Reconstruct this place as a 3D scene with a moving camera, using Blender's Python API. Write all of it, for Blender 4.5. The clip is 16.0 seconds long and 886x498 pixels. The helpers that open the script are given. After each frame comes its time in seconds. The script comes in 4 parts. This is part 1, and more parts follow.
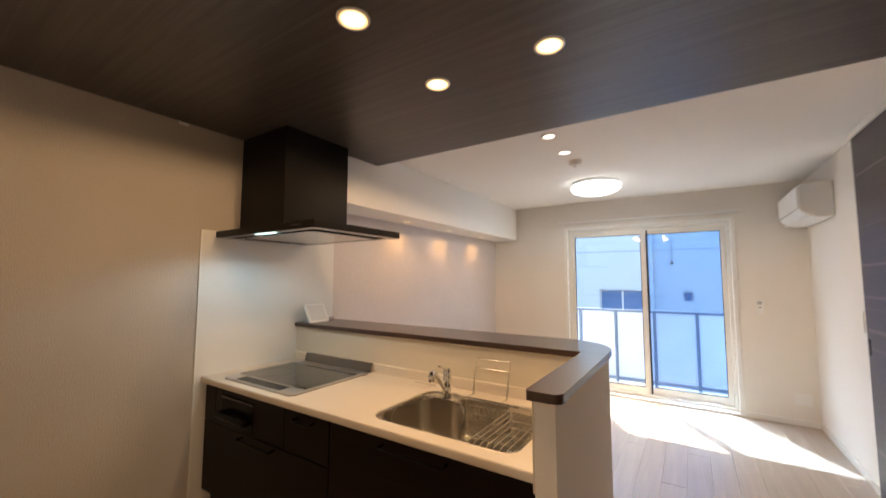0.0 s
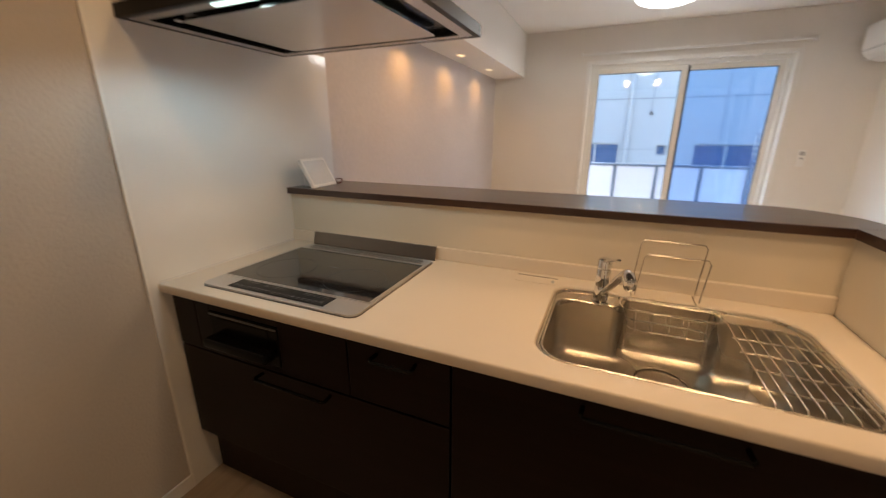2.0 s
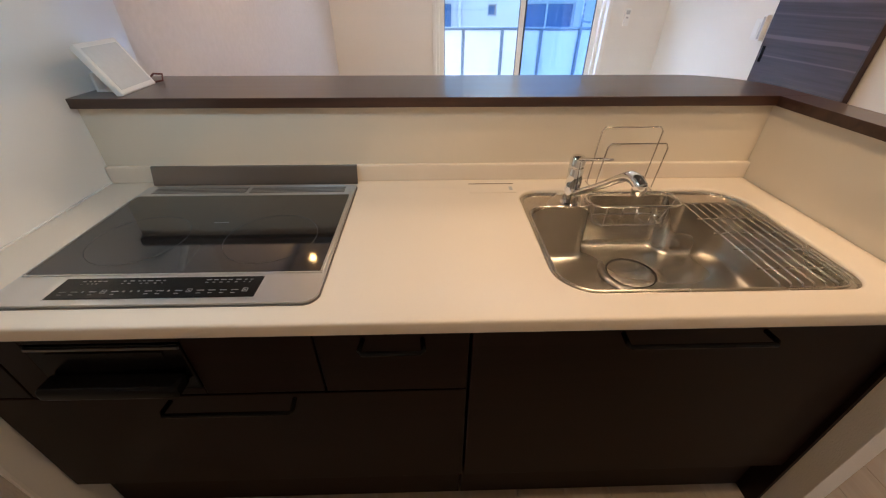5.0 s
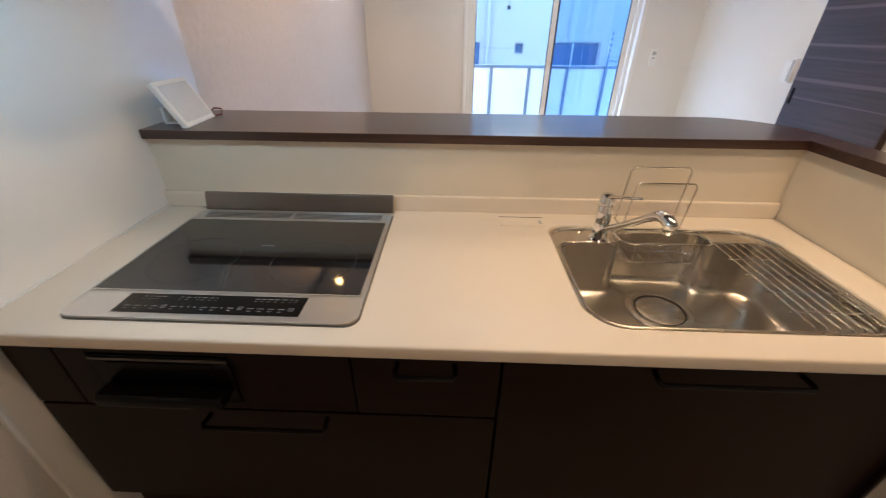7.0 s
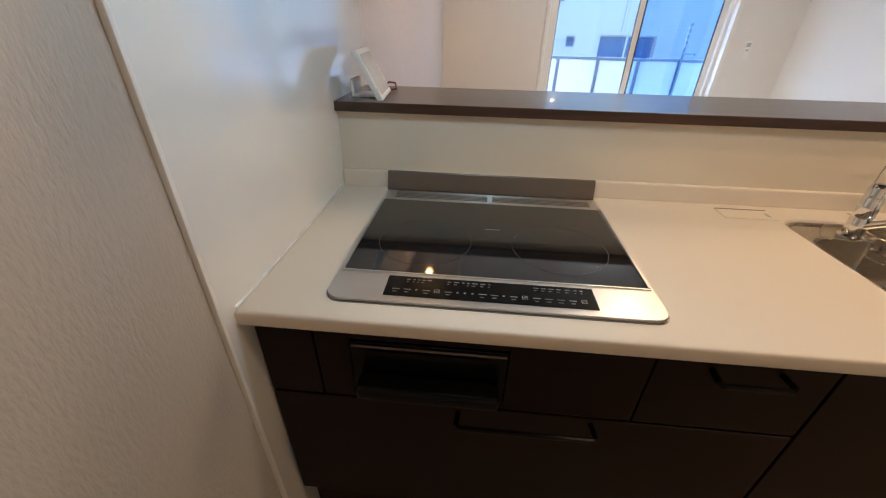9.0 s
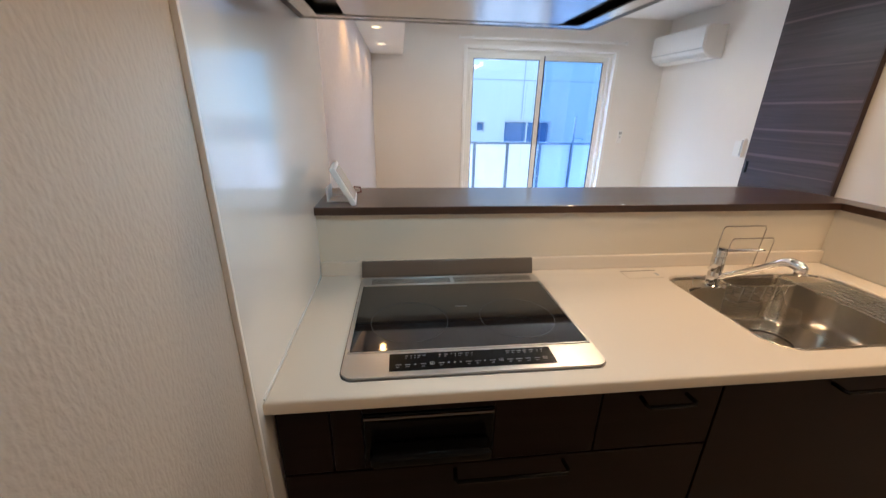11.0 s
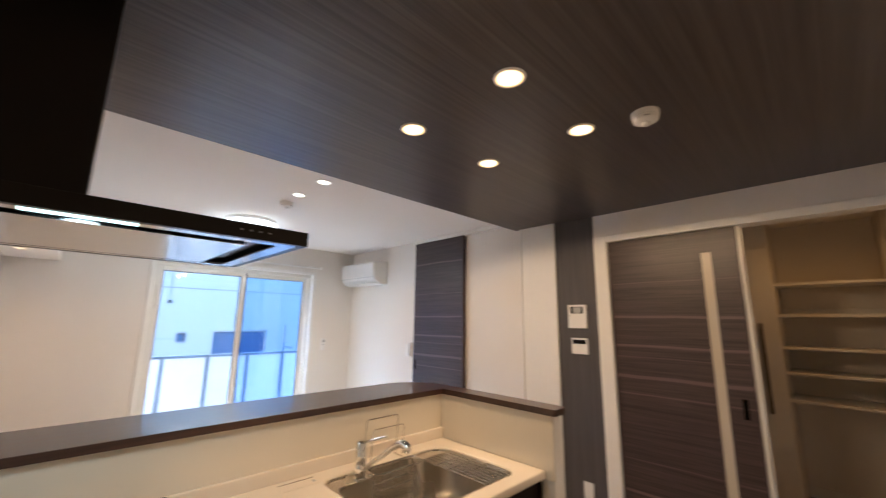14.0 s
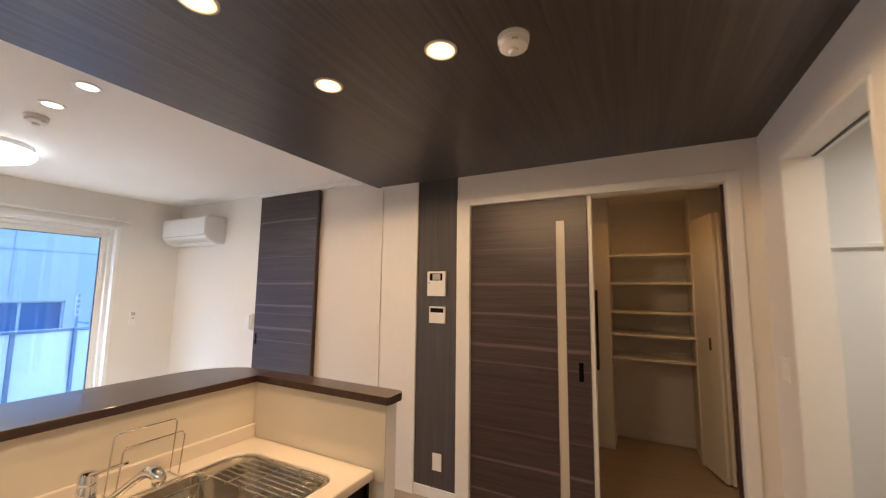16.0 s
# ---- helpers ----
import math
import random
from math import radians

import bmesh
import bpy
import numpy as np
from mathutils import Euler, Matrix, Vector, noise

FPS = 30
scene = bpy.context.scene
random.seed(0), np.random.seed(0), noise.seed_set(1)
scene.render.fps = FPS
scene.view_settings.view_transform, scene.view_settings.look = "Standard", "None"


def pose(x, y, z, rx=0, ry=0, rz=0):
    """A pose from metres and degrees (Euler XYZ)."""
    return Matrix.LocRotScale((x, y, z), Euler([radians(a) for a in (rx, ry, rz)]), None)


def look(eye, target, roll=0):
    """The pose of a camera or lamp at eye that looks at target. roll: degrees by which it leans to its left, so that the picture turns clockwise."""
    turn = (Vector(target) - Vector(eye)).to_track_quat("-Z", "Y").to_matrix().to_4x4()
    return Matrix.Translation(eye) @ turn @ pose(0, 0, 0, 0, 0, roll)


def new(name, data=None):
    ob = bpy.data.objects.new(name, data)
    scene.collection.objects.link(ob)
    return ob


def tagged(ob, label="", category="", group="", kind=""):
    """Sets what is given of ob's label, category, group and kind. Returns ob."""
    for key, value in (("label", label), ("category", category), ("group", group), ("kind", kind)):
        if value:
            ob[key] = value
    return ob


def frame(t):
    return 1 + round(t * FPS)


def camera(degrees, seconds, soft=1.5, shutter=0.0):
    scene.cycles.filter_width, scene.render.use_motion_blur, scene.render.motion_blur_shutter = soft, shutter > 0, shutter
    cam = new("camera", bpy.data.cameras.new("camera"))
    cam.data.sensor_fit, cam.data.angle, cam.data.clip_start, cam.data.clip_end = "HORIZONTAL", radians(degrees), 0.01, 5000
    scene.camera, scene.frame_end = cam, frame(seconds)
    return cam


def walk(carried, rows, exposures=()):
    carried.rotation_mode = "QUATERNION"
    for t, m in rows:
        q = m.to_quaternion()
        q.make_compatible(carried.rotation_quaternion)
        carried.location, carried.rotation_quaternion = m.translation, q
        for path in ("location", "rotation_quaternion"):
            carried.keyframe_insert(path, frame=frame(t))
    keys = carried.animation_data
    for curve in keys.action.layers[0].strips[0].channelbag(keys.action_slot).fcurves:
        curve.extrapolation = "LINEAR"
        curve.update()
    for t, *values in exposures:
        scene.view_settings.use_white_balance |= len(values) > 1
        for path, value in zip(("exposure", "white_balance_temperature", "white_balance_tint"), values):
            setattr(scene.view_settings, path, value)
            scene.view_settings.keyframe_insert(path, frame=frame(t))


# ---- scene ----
cam = camera(99.0, 16.0, soft=1.2, shutter=0.4)
PATH = [
    (0, (2.39, 0.974, 1.413), (1.303, 2.645, 1.57), 0.1),
    (0.5, (2.233, 1.113, 1.41), (1.083, 2.745, 1.289), 0.3),
    (1, (1.968, 1.243, 1.367), (0.845, 2.878, 1.109), 0.1),
    (1.5, (1.66, 1.348, 1.354), (0.576, 2.974, 0.928), 0.0),
    (2, (1.372, 1.372, 1.336), (0.607, 3.127, 0.757), 0.1),
    (2.5, (1.191, 1.426, 1.328), (0.882, 3.238, 0.539), -0.3),
    (3, (1.052, 1.538, 1.341), (0.969, 3.329, 0.457), 0.25),
    (3.5, (0.998, 1.579, 1.33), (0.988, 3.293, 0.299), 0.1),
    (4, (0.994, 1.59, 1.321), (1.043, 3.251, 0.207), 0.1),
    (6.5, (1.011, 1.593, 1.381), (1.02, 3.244, 0.253), 0.3),
    (7, (0.966, 1.562, 1.369), (0.91, 3.291, 0.365), 0.5),
    (7.5, (0.756, 1.55, 1.343), (0.591, 3.286, 0.364), 0.5),
    (8, (0.554, 1.55, 1.32), (0.352, 3.276, 0.331), 0.4),
    (8.5, (0.468, 1.603, 1.287), (0.273, 3.309, 0.262), 0.7),
    (11, (0.293, 1.441, 1.414), (0.508, 3.304, 0.719), 1.1),
    (11.5, (0.304, 1.3, 1.461), (0.416, 3.282, 1.213), 0.8),
    (12, (0.301, 1.246, 1.492), (0.391, 3.242, 1.567), 1.4),
    (12.5, (0.336, 1.196, 1.504), (0.427, 3.168, 1.825), 0.7),
    (13, (0.378, 1.164, 1.474), (0.564, 3.12, 1.85), 0.7),
    (13.5, (0.427, 1.164, 1.462), (1.274, 2.933, 1.853), 0.9),
    (14, (0.463, 1.145, 1.466), (1.834, 2.553, 1.837), 0.8),
    (14.5, (0.463, 1.104, 1.445), (2.115, 2.182, 1.774), 0.9),
    (15, (0.489, 1.119, 1.467), (2.27, 1.995, 1.722), 0.5),
    (15.5, (0.648, 1.157, 1.46), (2.444, 2.006, 1.693), 0.7),
    (16, (0.878, 1.245, 1.472), (2.644, 2.159, 1.683), 0.7),
]
EXPOSURE = 2.74
walk(cam, [(t, look(eye, target, roll)) for t, eye, target, roll in PATH],
     [(0, EXPOSURE, 6150, 5), (1.5, EXPOSURE - 0.35, 6350, 7), (3, EXPOSURE - 0.08, 6100, 7), (4, EXPOSURE, 5650, 6), (7, EXPOSURE + 0.05, 5150, 3), (8.5, EXPOSURE - 0.05, 5300, 3),
      (11, EXPOSURE + 0.04, 5250, 3), (12.5, EXPOSURE + 0.05, 5350, 4), (14.5, EXPOSURE + 0.2, 5550, 4), (16, EXPOSURE + 0.26, 5900, 5)])

# ---- world, sun and lamps ----
SUN_AZ, SUN_EL = radians(-31), radians(54)
world = bpy.data.worlds.new("sky")
scene.world = world
world.use_nodes = True
wn = world.node_tree.nodes
sky = wn.new("ShaderNodeTexSky")
sky.sky_type, sky.sun_disc = "NISHITA", False
sky.sun_elevation, sky.sun_rotation = SUN_EL, SUN_AZ
wn["Background"].inputs[1].default_value = 0.15
world.node_tree.links.new(sky.outputs[0], wn["Background"].inputs[0])

sun = new("sun", bpy.data.lights.new("sun", "SUN"))
sun.data.energy, sun.data.angle, sun.data.color = 2.5, radians(0.6), (1.0, 0.95, 0.88)
to_sun = Vector((math.sin(SUN_AZ) * math.cos(SUN_EL), math.cos(SUN_AZ) * math.cos(SUN_EL), math.sin(SUN_EL)))
sun.matrix_basis = look(to_sun * 20, (0, 0, 0))

WARM, WARMER = (1.0, 0.60, 0.30), (1.0, 0.47, 0.12)


def spot(x, y, z, watts, colour, cone=120, blend=0.9, size=0.04):
    lamp = new("lamp", bpy.data.lights.new("lamp", "SPOT"))
    d = lamp.data
    d.energy, d.color, d.spot_size, d.spot_blend, d.shadow_soft_size = watts, colour, radians(cone), blend, size
    lamp.matrix_basis = Matrix.Translation((x, y, z))
    return lamp


KITCHEN_LAMPS = [(1.455, 1.842), (1.455, 2.364), (1.976, 1.832), (1.976, 2.355)]
LIVING_LAMPS = [(1.61, 3.52), (1.61, 3.92)]
SOFFIT_LAMPS = [(0.14, 3.80), (0.14, 4.56), (0.14, 5.34)]
for x, y in KITCHEN_LAMPS:
    spot(x, y, 2.285, 2.9, WARM, 174, 0.15)
for x, y in LIVING_LAMPS:
    spot(x, y, 2.38, 3.0, WARM, 165, 0.4)
for x, y in SOFFIT_LAMPS:
    spot(x, y, 1.94, 0.9, WARMER, 140, 1.0, 0.02)
spot(4.35, 1.2, 2.37, 1.15, (1.0, 0.43, 0.11), 170)
spot(0.457, 2.168, 1.650, 1.15, (0.78, 0.96, 1.0), 165, 0.4)
spot(1.62, 5.01, 2.255, 2.8, (1.0, 0.96, 0.90), 178, 0.1, 0.2)
# added fill in the hall, unseen and without a fitting, brightens the doorway
spot(2.55, -0.1, 2.33, 5.8, (1.0, 0.84, 0.70), 170)

# ---- materials ----


def nodes_of(name):
    m = bpy.data.materials.new(name)
    m.use_nodes = True
    return m, m.node_tree.nodes, m.node_tree.links, m.node_tree.nodes["Principled BSDF"]


def surface(name, colour, rough=0.5, metal=0.0, vary=0.06, grain=60.0, bump=0.0, stretch=(1, 1, 1), big=1.5,
            coat=0.0, spread=0.0, detail=4.0, aniso=0.0):
    """A base colour with variation at two scales, uneven gloss and fine relief."""
    m, n, l, b = nodes_of(name)
    co = n.new("ShaderNodeTexCoord")
    mp = n.new("ShaderNodeMapping")
    mp.inputs["Scale"].default_value = stretch
    l.new(co.outputs["Object"], mp.inputs[0])
    fine, wide = n.new("ShaderNodeTexNoise"), n.new("ShaderNodeTexNoise")
    fine.inputs["Scale"].default_value, wide.inputs["Scale"].default_value = grain, big
    fine.inputs["Detail"].default_value = detail
    l.new(mp.outputs[0], fine.inputs[0])
    l.new(mp.outputs[0], wide.inputs[0])
    mix = n.new("ShaderNodeMath")
    mix.operation = "ADD"
    l.new(fine.outputs[0], mix.inputs[0])
    l.new(wide.outputs[0], mix.inputs[1])
    ramp = n.new("ShaderNodeMapRange")
    ramp.inputs[1].default_value, ramp.inputs[2].default_value = 0.6, 1.4
    ramp.inputs[3].default_value, ramp.inputs[4].default_value = 1 - vary, 1 + vary
    l.new(mix.outputs[0], ramp.inputs[0])
    val = ramp.outputs[0]
    if spread:
        oi = n.new("ShaderNodeObjectInfo")
        r2 = n.new("ShaderNodeMapRange")
        r2.inputs[3].default_value, r2.inputs[4].default_value = 1 - spread, 1 + spread
        l.new(oi.outputs["Random"], r2.inputs[0])
        mu = n.new("ShaderNodeMath")
        mu.operation = "MULTIPLY"
        l.new(val, mu.inputs[0])
        l.new(r2.outputs[0], mu.inputs[1])
        val = mu.outputs[0]
    sc = n.new("ShaderNodeVectorMath")
    sc.operation = "SCALE"
    sc.inputs[0].default_value = colour
    l.new(val, sc.inputs["Scale"])
    l.new(sc.outputs[0], b.inputs["Base Color"])
    rr = n.new("ShaderNodeMapRange")
    rr.inputs[3].default_value, rr.inputs[4].default_value = max(0.02, rough * 0.85), min(1, rough * 1.15)
    l.new(wide.outputs[0], rr.inputs[0])
    l.new(rr.outputs[0], b.inputs["Roughness"])
    b.inputs["Metallic"].default_value = metal
    b.inputs["Coat Weight"].default_value = coat
    b.inputs["Coat Roughness"].default_value = 0.06
    b.inputs["Anisotropic"].default_value = aniso
    if bump:
        bp = n.new("ShaderNodeBump")
        bp.inputs["Strength"].default_value = bump
        bp.inputs["Distance"].default_value = 0.002
        l.new(fine.outputs[0], bp.inputs["Height"])
        l.new(bp.outputs[0], b.inputs["Normal"])
    return m


def woodgrain(name, dark, light, stretch, rough=0.4, bands=0.0, axis="z", bump=0.15, coat=0.0, spread=0.0, tone=0.5):
    """Printed wood grain: streaks along one axis, with sparse pale lines across where bands is set."""
    m, n, l, b = nodes_of(name)
    co = n.new("ShaderNodeTexCoord")
    mp = n.new("ShaderNodeMapping")
    mp.inputs["Scale"].default_value = stretch
    l.new(co.outputs["Object"], mp.inputs[0])
    no = n.new("ShaderNodeTexNoise")
    no.inputs["Scale"].default_value, no.inputs["Detail"].default_value = 1.0, 8.0
    no.inputs["Roughness"].default_value, no.inputs["Distortion"].default_value = 0.65, 0.6
    l.new(mp.outputs[0], no.inputs[0])
    cr = n.new("ShaderNodeValToRGB")
    cr.color_ramp.elements[0].position, cr.color_ramp.elements[1].position = 0.35, 0.35 + tone * 0.7
    cr.color_ramp.elements[0].color, cr.color_ramp.elements[1].color = (*dark, 1), (*light, 1)
    l.new(no.outputs[0], cr.inputs[0])
    col = cr.outputs[0]
    if bands:
        sep = n.new("ShaderNodeSeparateXYZ")
        l.new(co.outputs["Object"], sep.inputs[0])
        wob = n.new("ShaderNodeTexNoise")
        wob.inputs["Scale"].default_value = 2.2
        l.new(co.outputs["Object"], wob.inputs[0])
        ma = n.new("ShaderNodeMath")
        ma.operation = "MULTIPLY_ADD"
        ma.inputs[1].default_value = 0.018
        l.new(wob.outputs[0], ma.inputs[0])
        l.new(sep.outputs[{"x": 0, "y": 1, "z": 2}[axis]], ma.inputs[2])
        cmb = n.new("ShaderNodeCombineXYZ")
        l.new(ma.outputs[0], cmb.inputs[2])
        n1 = n.new("ShaderNodeTexNoise")
        n1.inputs["Scale"].default_value, n1.inputs["Detail"].default_value = 24.0, 1.0
        l.new(cmb.outputs[0], n1.inputs[0])
        th = n.new("ShaderNodeMapRange")
        th.inputs[1].default_value, th.inputs[2].default_value = 0.585, 0.64
        th.inputs[4].default_value = bands
        l.new(n1.outputs[0], th.inputs[0])
        mx = n.new("ShaderNodeMix")
        mx.data_type = "RGBA"
        l.new(th.outputs[0], mx.inputs[0])
        l.new(col, mx.inputs[6])
        mx.inputs[7].default_value = (light[0] * 2.6, light[1] * 2.6, light[2] * 2.6, 1)
        col = mx.outputs[2]
    if spread:
        oi = n.new("ShaderNodeObjectInfo")
        r2 = n.new("ShaderNodeMapRange")
        r2.inputs[3].default_value, r2.inputs[4].default_value = 1 - spread, 1 + spread
        l.new(oi.outputs["Random"], r2.inputs[0])
        vs = n.new("ShaderNodeVectorMath")
        vs.operation = "SCALE"
        l.new(col, vs.inputs[0])
        l.new(r2.outputs[0], vs.inputs["Scale"])
        col = vs.outputs[0]
    l.new(col, b.inputs["Base Color"])
    rr = n.new("ShaderNodeMapRange")
    rr.inputs[3].default_value, rr.inputs[4].default_value = rough * 0.85, rough * 1.2
    l.new(no.outputs[0], rr.inputs[0])
    l.new(rr.outputs[0], b.inputs["Roughness"])
    b.inputs["Coat Weight"].default_value = coat
    bp = n.new("ShaderNodeBump")
    bp.inputs["Strength"].default_value, bp.inputs["Distance"].default_value = bump, 0.001
    l.new(no.outputs[0], bp.inputs["Height"])
    l.new(bp.outputs[0], b.inputs["Normal"])
    return m


def glowing(name, colour, strength):
    m, n, l, b = nodes_of(name)
    b.inputs["Base Color"].default_value = (0.9, 0.9, 0.88, 1)
    b.inputs["Emission Color"].default_value = (*colour, 1)
    b.inputs["Emission Strength"].default_value = strength
    return m


def clear(name, colour=(1, 1, 1), rough=0.0, weight=1.0):
    m, n, l, b = nodes_of(name)
    b.inputs["Base Color"].default_value = (*colour, 1)
    b.inputs["Roughness"].default_value = rough
    b.inputs["Transmission Weight"].default_value = weight
    b.inputs["IOR"].default_value = 1.45
    return m


def mesh_screen(name, tint, colour, cover):
    """A woven screen: light passes tinted between threads that cover a share of it."""
    m, n, l, b = nodes_of(name)
    b.inputs["Base Color"].default_value = (*colour, 1)
    b.inputs["Roughness"].default_value = 0.8
    clear_part, mix = n.new("ShaderNodeBsdfTransparent"), n.new("ShaderNodeMixShader")
    clear_part.inputs[0].default_value = (*tint, 1)
    mix.inputs[0].default_value = cover
    l.new(clear_part.outputs[0], mix.inputs[1])
    l.new(b.outputs[0], mix.inputs[2])
    l.new(mix.outputs[0], n["Material Output"].inputs[0])
    return m


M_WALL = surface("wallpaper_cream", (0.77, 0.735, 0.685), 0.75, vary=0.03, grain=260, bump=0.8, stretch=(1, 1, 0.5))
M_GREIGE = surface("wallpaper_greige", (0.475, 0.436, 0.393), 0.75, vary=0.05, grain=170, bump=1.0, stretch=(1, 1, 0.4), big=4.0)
M_ACCENT = surface("wallpaper_lilac_grey", (0.60, 0.555, 0.55), 0.6, vary=0.07, grain=38, bump=0.8, detail=8)
M_CEIL = surface("ceiling_paper_white", (0.87, 0.85, 0.82), 0.8, vary=0.02, grain=150, bump=0.25)
M_TRIM = surface("trim_white", (0.80, 0.785, 0.75), 0.35, vary=0.02, grain=25)
M_DARKCEIL = woodgrain("dark_wood_paper", (0.047, 0.039, 0.039), (0.098, 0.083, 0.083), (0.9, 42, 42), 0.38, bump=0.3, tone=0.45)
M_DARKPANEL = woodgrain("dark_wood_paper_upright", (0.060, 0.055, 0.058), (0.088, 0.081, 0.085), (60, 60, 1.2), 0.5, bump=0.15)
M_DOOR = woodgrain("door_dark_oak", (0.034, 0.023, 0.024), (0.074, 0.053, 0.053), (2.0, 1.6, 55), 0.38, bands=0.55, bump=0.15)
M_DOOREDGE = woodgrain("door_edge_brown", (0.03, 0.012, 0.009), (0.06, 0.03, 0.022), (20, 20, 1), 0.4)
M_CAP = woodgrain("walnut_cap", (0.022, 0.009, 0.006), (0.055, 0.025, 0.016), (2.0, 30, 30), 0.30, bump=0.05, coat=0.4)
M_CAB = woodgrain("cabinet_dark_brown", (0.0065, 0.0026, 0.0021), (0.011, 0.0052, 0.0043), (1.5, 30, 40), 0.34, bump=0.05)
M_KICK = surface("kick_brown", (0.02, 0.014, 0.012), 0.5)
M_COUNTER = surface("counter_acrylic", (0.735, 0.66, 0.56), 0.45, vary=0.02, grain=300)
M_PANEL = surface("kitchen_panel_gloss", (0.80, 0.80, 0.79), 0.12, vary=0.015, grain=5, coat=0.7)
# panel gloss again, darkened and warmed where the lamp cones barely reach
M_SPLASHDIM = surface("splashback_cream_dimmed", (0.70, 0.64, 0.53), 0.10, vary=0.015, grain=5, coat=0.4)
M_STEEL = surface("brushed_steel", (0.60, 0.565, 0.51), 0.27, 1.0, vary=0.02, grain=60)
M_WIRE = surface("steel_wire", (0.72, 0.70, 0.67), 0.25, 1.0, vary=0.02)
M_STEELDARK = surface("guard_steel", (0.20, 0.188, 0.178), 0.36, 1.0, vary=0.06, grain=120, stretch=(1, 12, 12))
M_SILVER = surface("hob_silver", (0.62, 0.61, 0.60), 0.3, 0.85, vary=0.02, grain=400)
M_CHROME = surface("chrome", (0.82, 0.82, 0.82), 0.07, 1.0, vary=0.01, grain=20)
M_GLASSBLACK = surface("hob_glass", (0.007, 0.007, 0.008), 0.05, vary=0.1, grain=600, coat=0.6)
M_BLACK = surface("black_plastic", (0.004, 0.004, 0.0045), 0.2, vary=0.1)
M_HOOD = surface("hood_black", (0.010, 0.009, 0.009), 0.33, vary=0.1, grain=200)
M_HOODIN = surface("hood_steel", (0.50, 0.49, 0.47), 0.2, 1.0, vary=0.03, grain=20)
M_GREYPRINT = surface("grey_print", (0.20, 0.20, 0.205), 0.5)
M_RINGPRINT = surface("faint_print", (0.05, 0.05, 0.052), 0.3)
M_PLASTIC = surface("white_plastic", (0.80, 0.79, 0.77), 0.35, vary=0.015, grain=12)
M_PLASTICGREY = surface("grey_plastic", (0.42, 0.42, 0.42), 0.4)
# pale base colour stands in for lamp and window reflected in the screen
M_TABSHEEN = surface("tablet_screen_pale_sheen", (0.68, 0.69, 0.70), 0.06, coat=0.5)
M_ALU = surface("window_alu_cream", (0.76, 0.74, 0.69), 0.35, vary=0.02, grain=20)
M_ALUDARK = surface("window_gasket", (0.03, 0.03, 0.035), 0.5)
M_FLOOR = woodgrain("floor_ash", (0.36, 0.285, 0.215), (0.50, 0.41, 0.32), (22, 1.2, 22), 0.33, bump=0.06, spread=0.03, tone=0.8)
M_JOINT = surface("floor_joint", (0.33, 0.26, 0.195), 0.6)
M_GLASS = clear("window_glass")
M_FROST = surface("door_glass_strip", (0.55, 0.50, 0.42), 0.3, vary=0.03)
# blue pass tint imitates sky light scattered by the threads
M_MESH = mesh_screen("insect_mesh_sky_tint", (0.73, 0.84, 0.975), (0.06, 0.13, 0.30), 0.05)
M_GLOW = glowing("lamp_glow_warm", (1.0, 0.72, 0.36), 0.42)
# orange emission that imitates the halo of glare round the warm lamps
M_HALO = glowing("lamp_halo_warm", (1.0, 0.50, 0.16), 0.30)
M_GLOWLIV = glowing("lamp_glow_pale", (1.0, 0.88, 0.66), 0.40)
M_DOME = glowing("dome_glow", (1.0, 0.98, 0.95), 0.55)
M_HOODGLOW = glowing("hood_light", (0.72, 1.0, 0.90), 0.5)
M_RED = surface("red_cable", (0.12, 0.03, 0.025), 0.5)
M_FACADE = surface("facade_render", (0.47, 0.485, 0.50), 0.8, vary=0.03, grain=30, big=0.6, bump=0.2)
M_FACJOINT = surface("facade_joint", (0.30, 0.31, 0.34), 0.8)
M_PIPE = surface("downpipe", (0.46, 0.475, 0.49), 0.6)
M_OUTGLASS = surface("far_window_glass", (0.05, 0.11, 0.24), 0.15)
M_RAIL = surface("rail_alu_blue_grey", (0.13, 0.18, 0.26), 0.4, 0.3)
M_FROSTRAIL = surface("rail_panel_milky", (0.52, 0.58, 0.70), 0.4, vary=0.02)
M_CONC = surface("balcony_concrete", (0.42, 0.42, 0.42), 0.85, vary=0.1, grain=40, bump=0.2)
M_GROUND = surface("ground_asphalt", (0.06, 0.06, 0.062), 0.9, vary=0.15, grain=30)
for dull in (M_CAB, M_HOOD, M_KICK, M_BLACK):
    dull.node_tree.nodes["Principled BSDF"].inputs["Specular IOR Level"].default_value = 0.13
M_BRASS = surface("latch_bronze", (0.13, 0.08, 0.05), 0.4, 0.7)

# ---- builders ----


def part(name, bm, material, parent=None, label="", smooth=False):
    me = bpy.data.meshes.new(name)
    bm.normal_update()
    bm.to_mesh(me)
    bm.free()
    me.materials.append(material)
    if smooth:
        for p in me.polygons:
            p.use_smooth = True
        me.set_sharp_from_angle(angle=radians(40))
    ob = new(name, me)
    if parent is not None:
        ob.parent = parent
        ob.matrix_parent_inverse = parent.matrix_basis.inverted() if parent.type == "EMPTY" else Matrix.Identity(4)
    if label:
        ob["label"] = label
    return ob


def thing(name, at, label, category, group="", kind=""):
    ob = new(name)
    ob.empty_display_size = 0.1
    ob.matrix_basis = Matrix.Translation(at)
    return tagged(ob, label, category, group, kind)


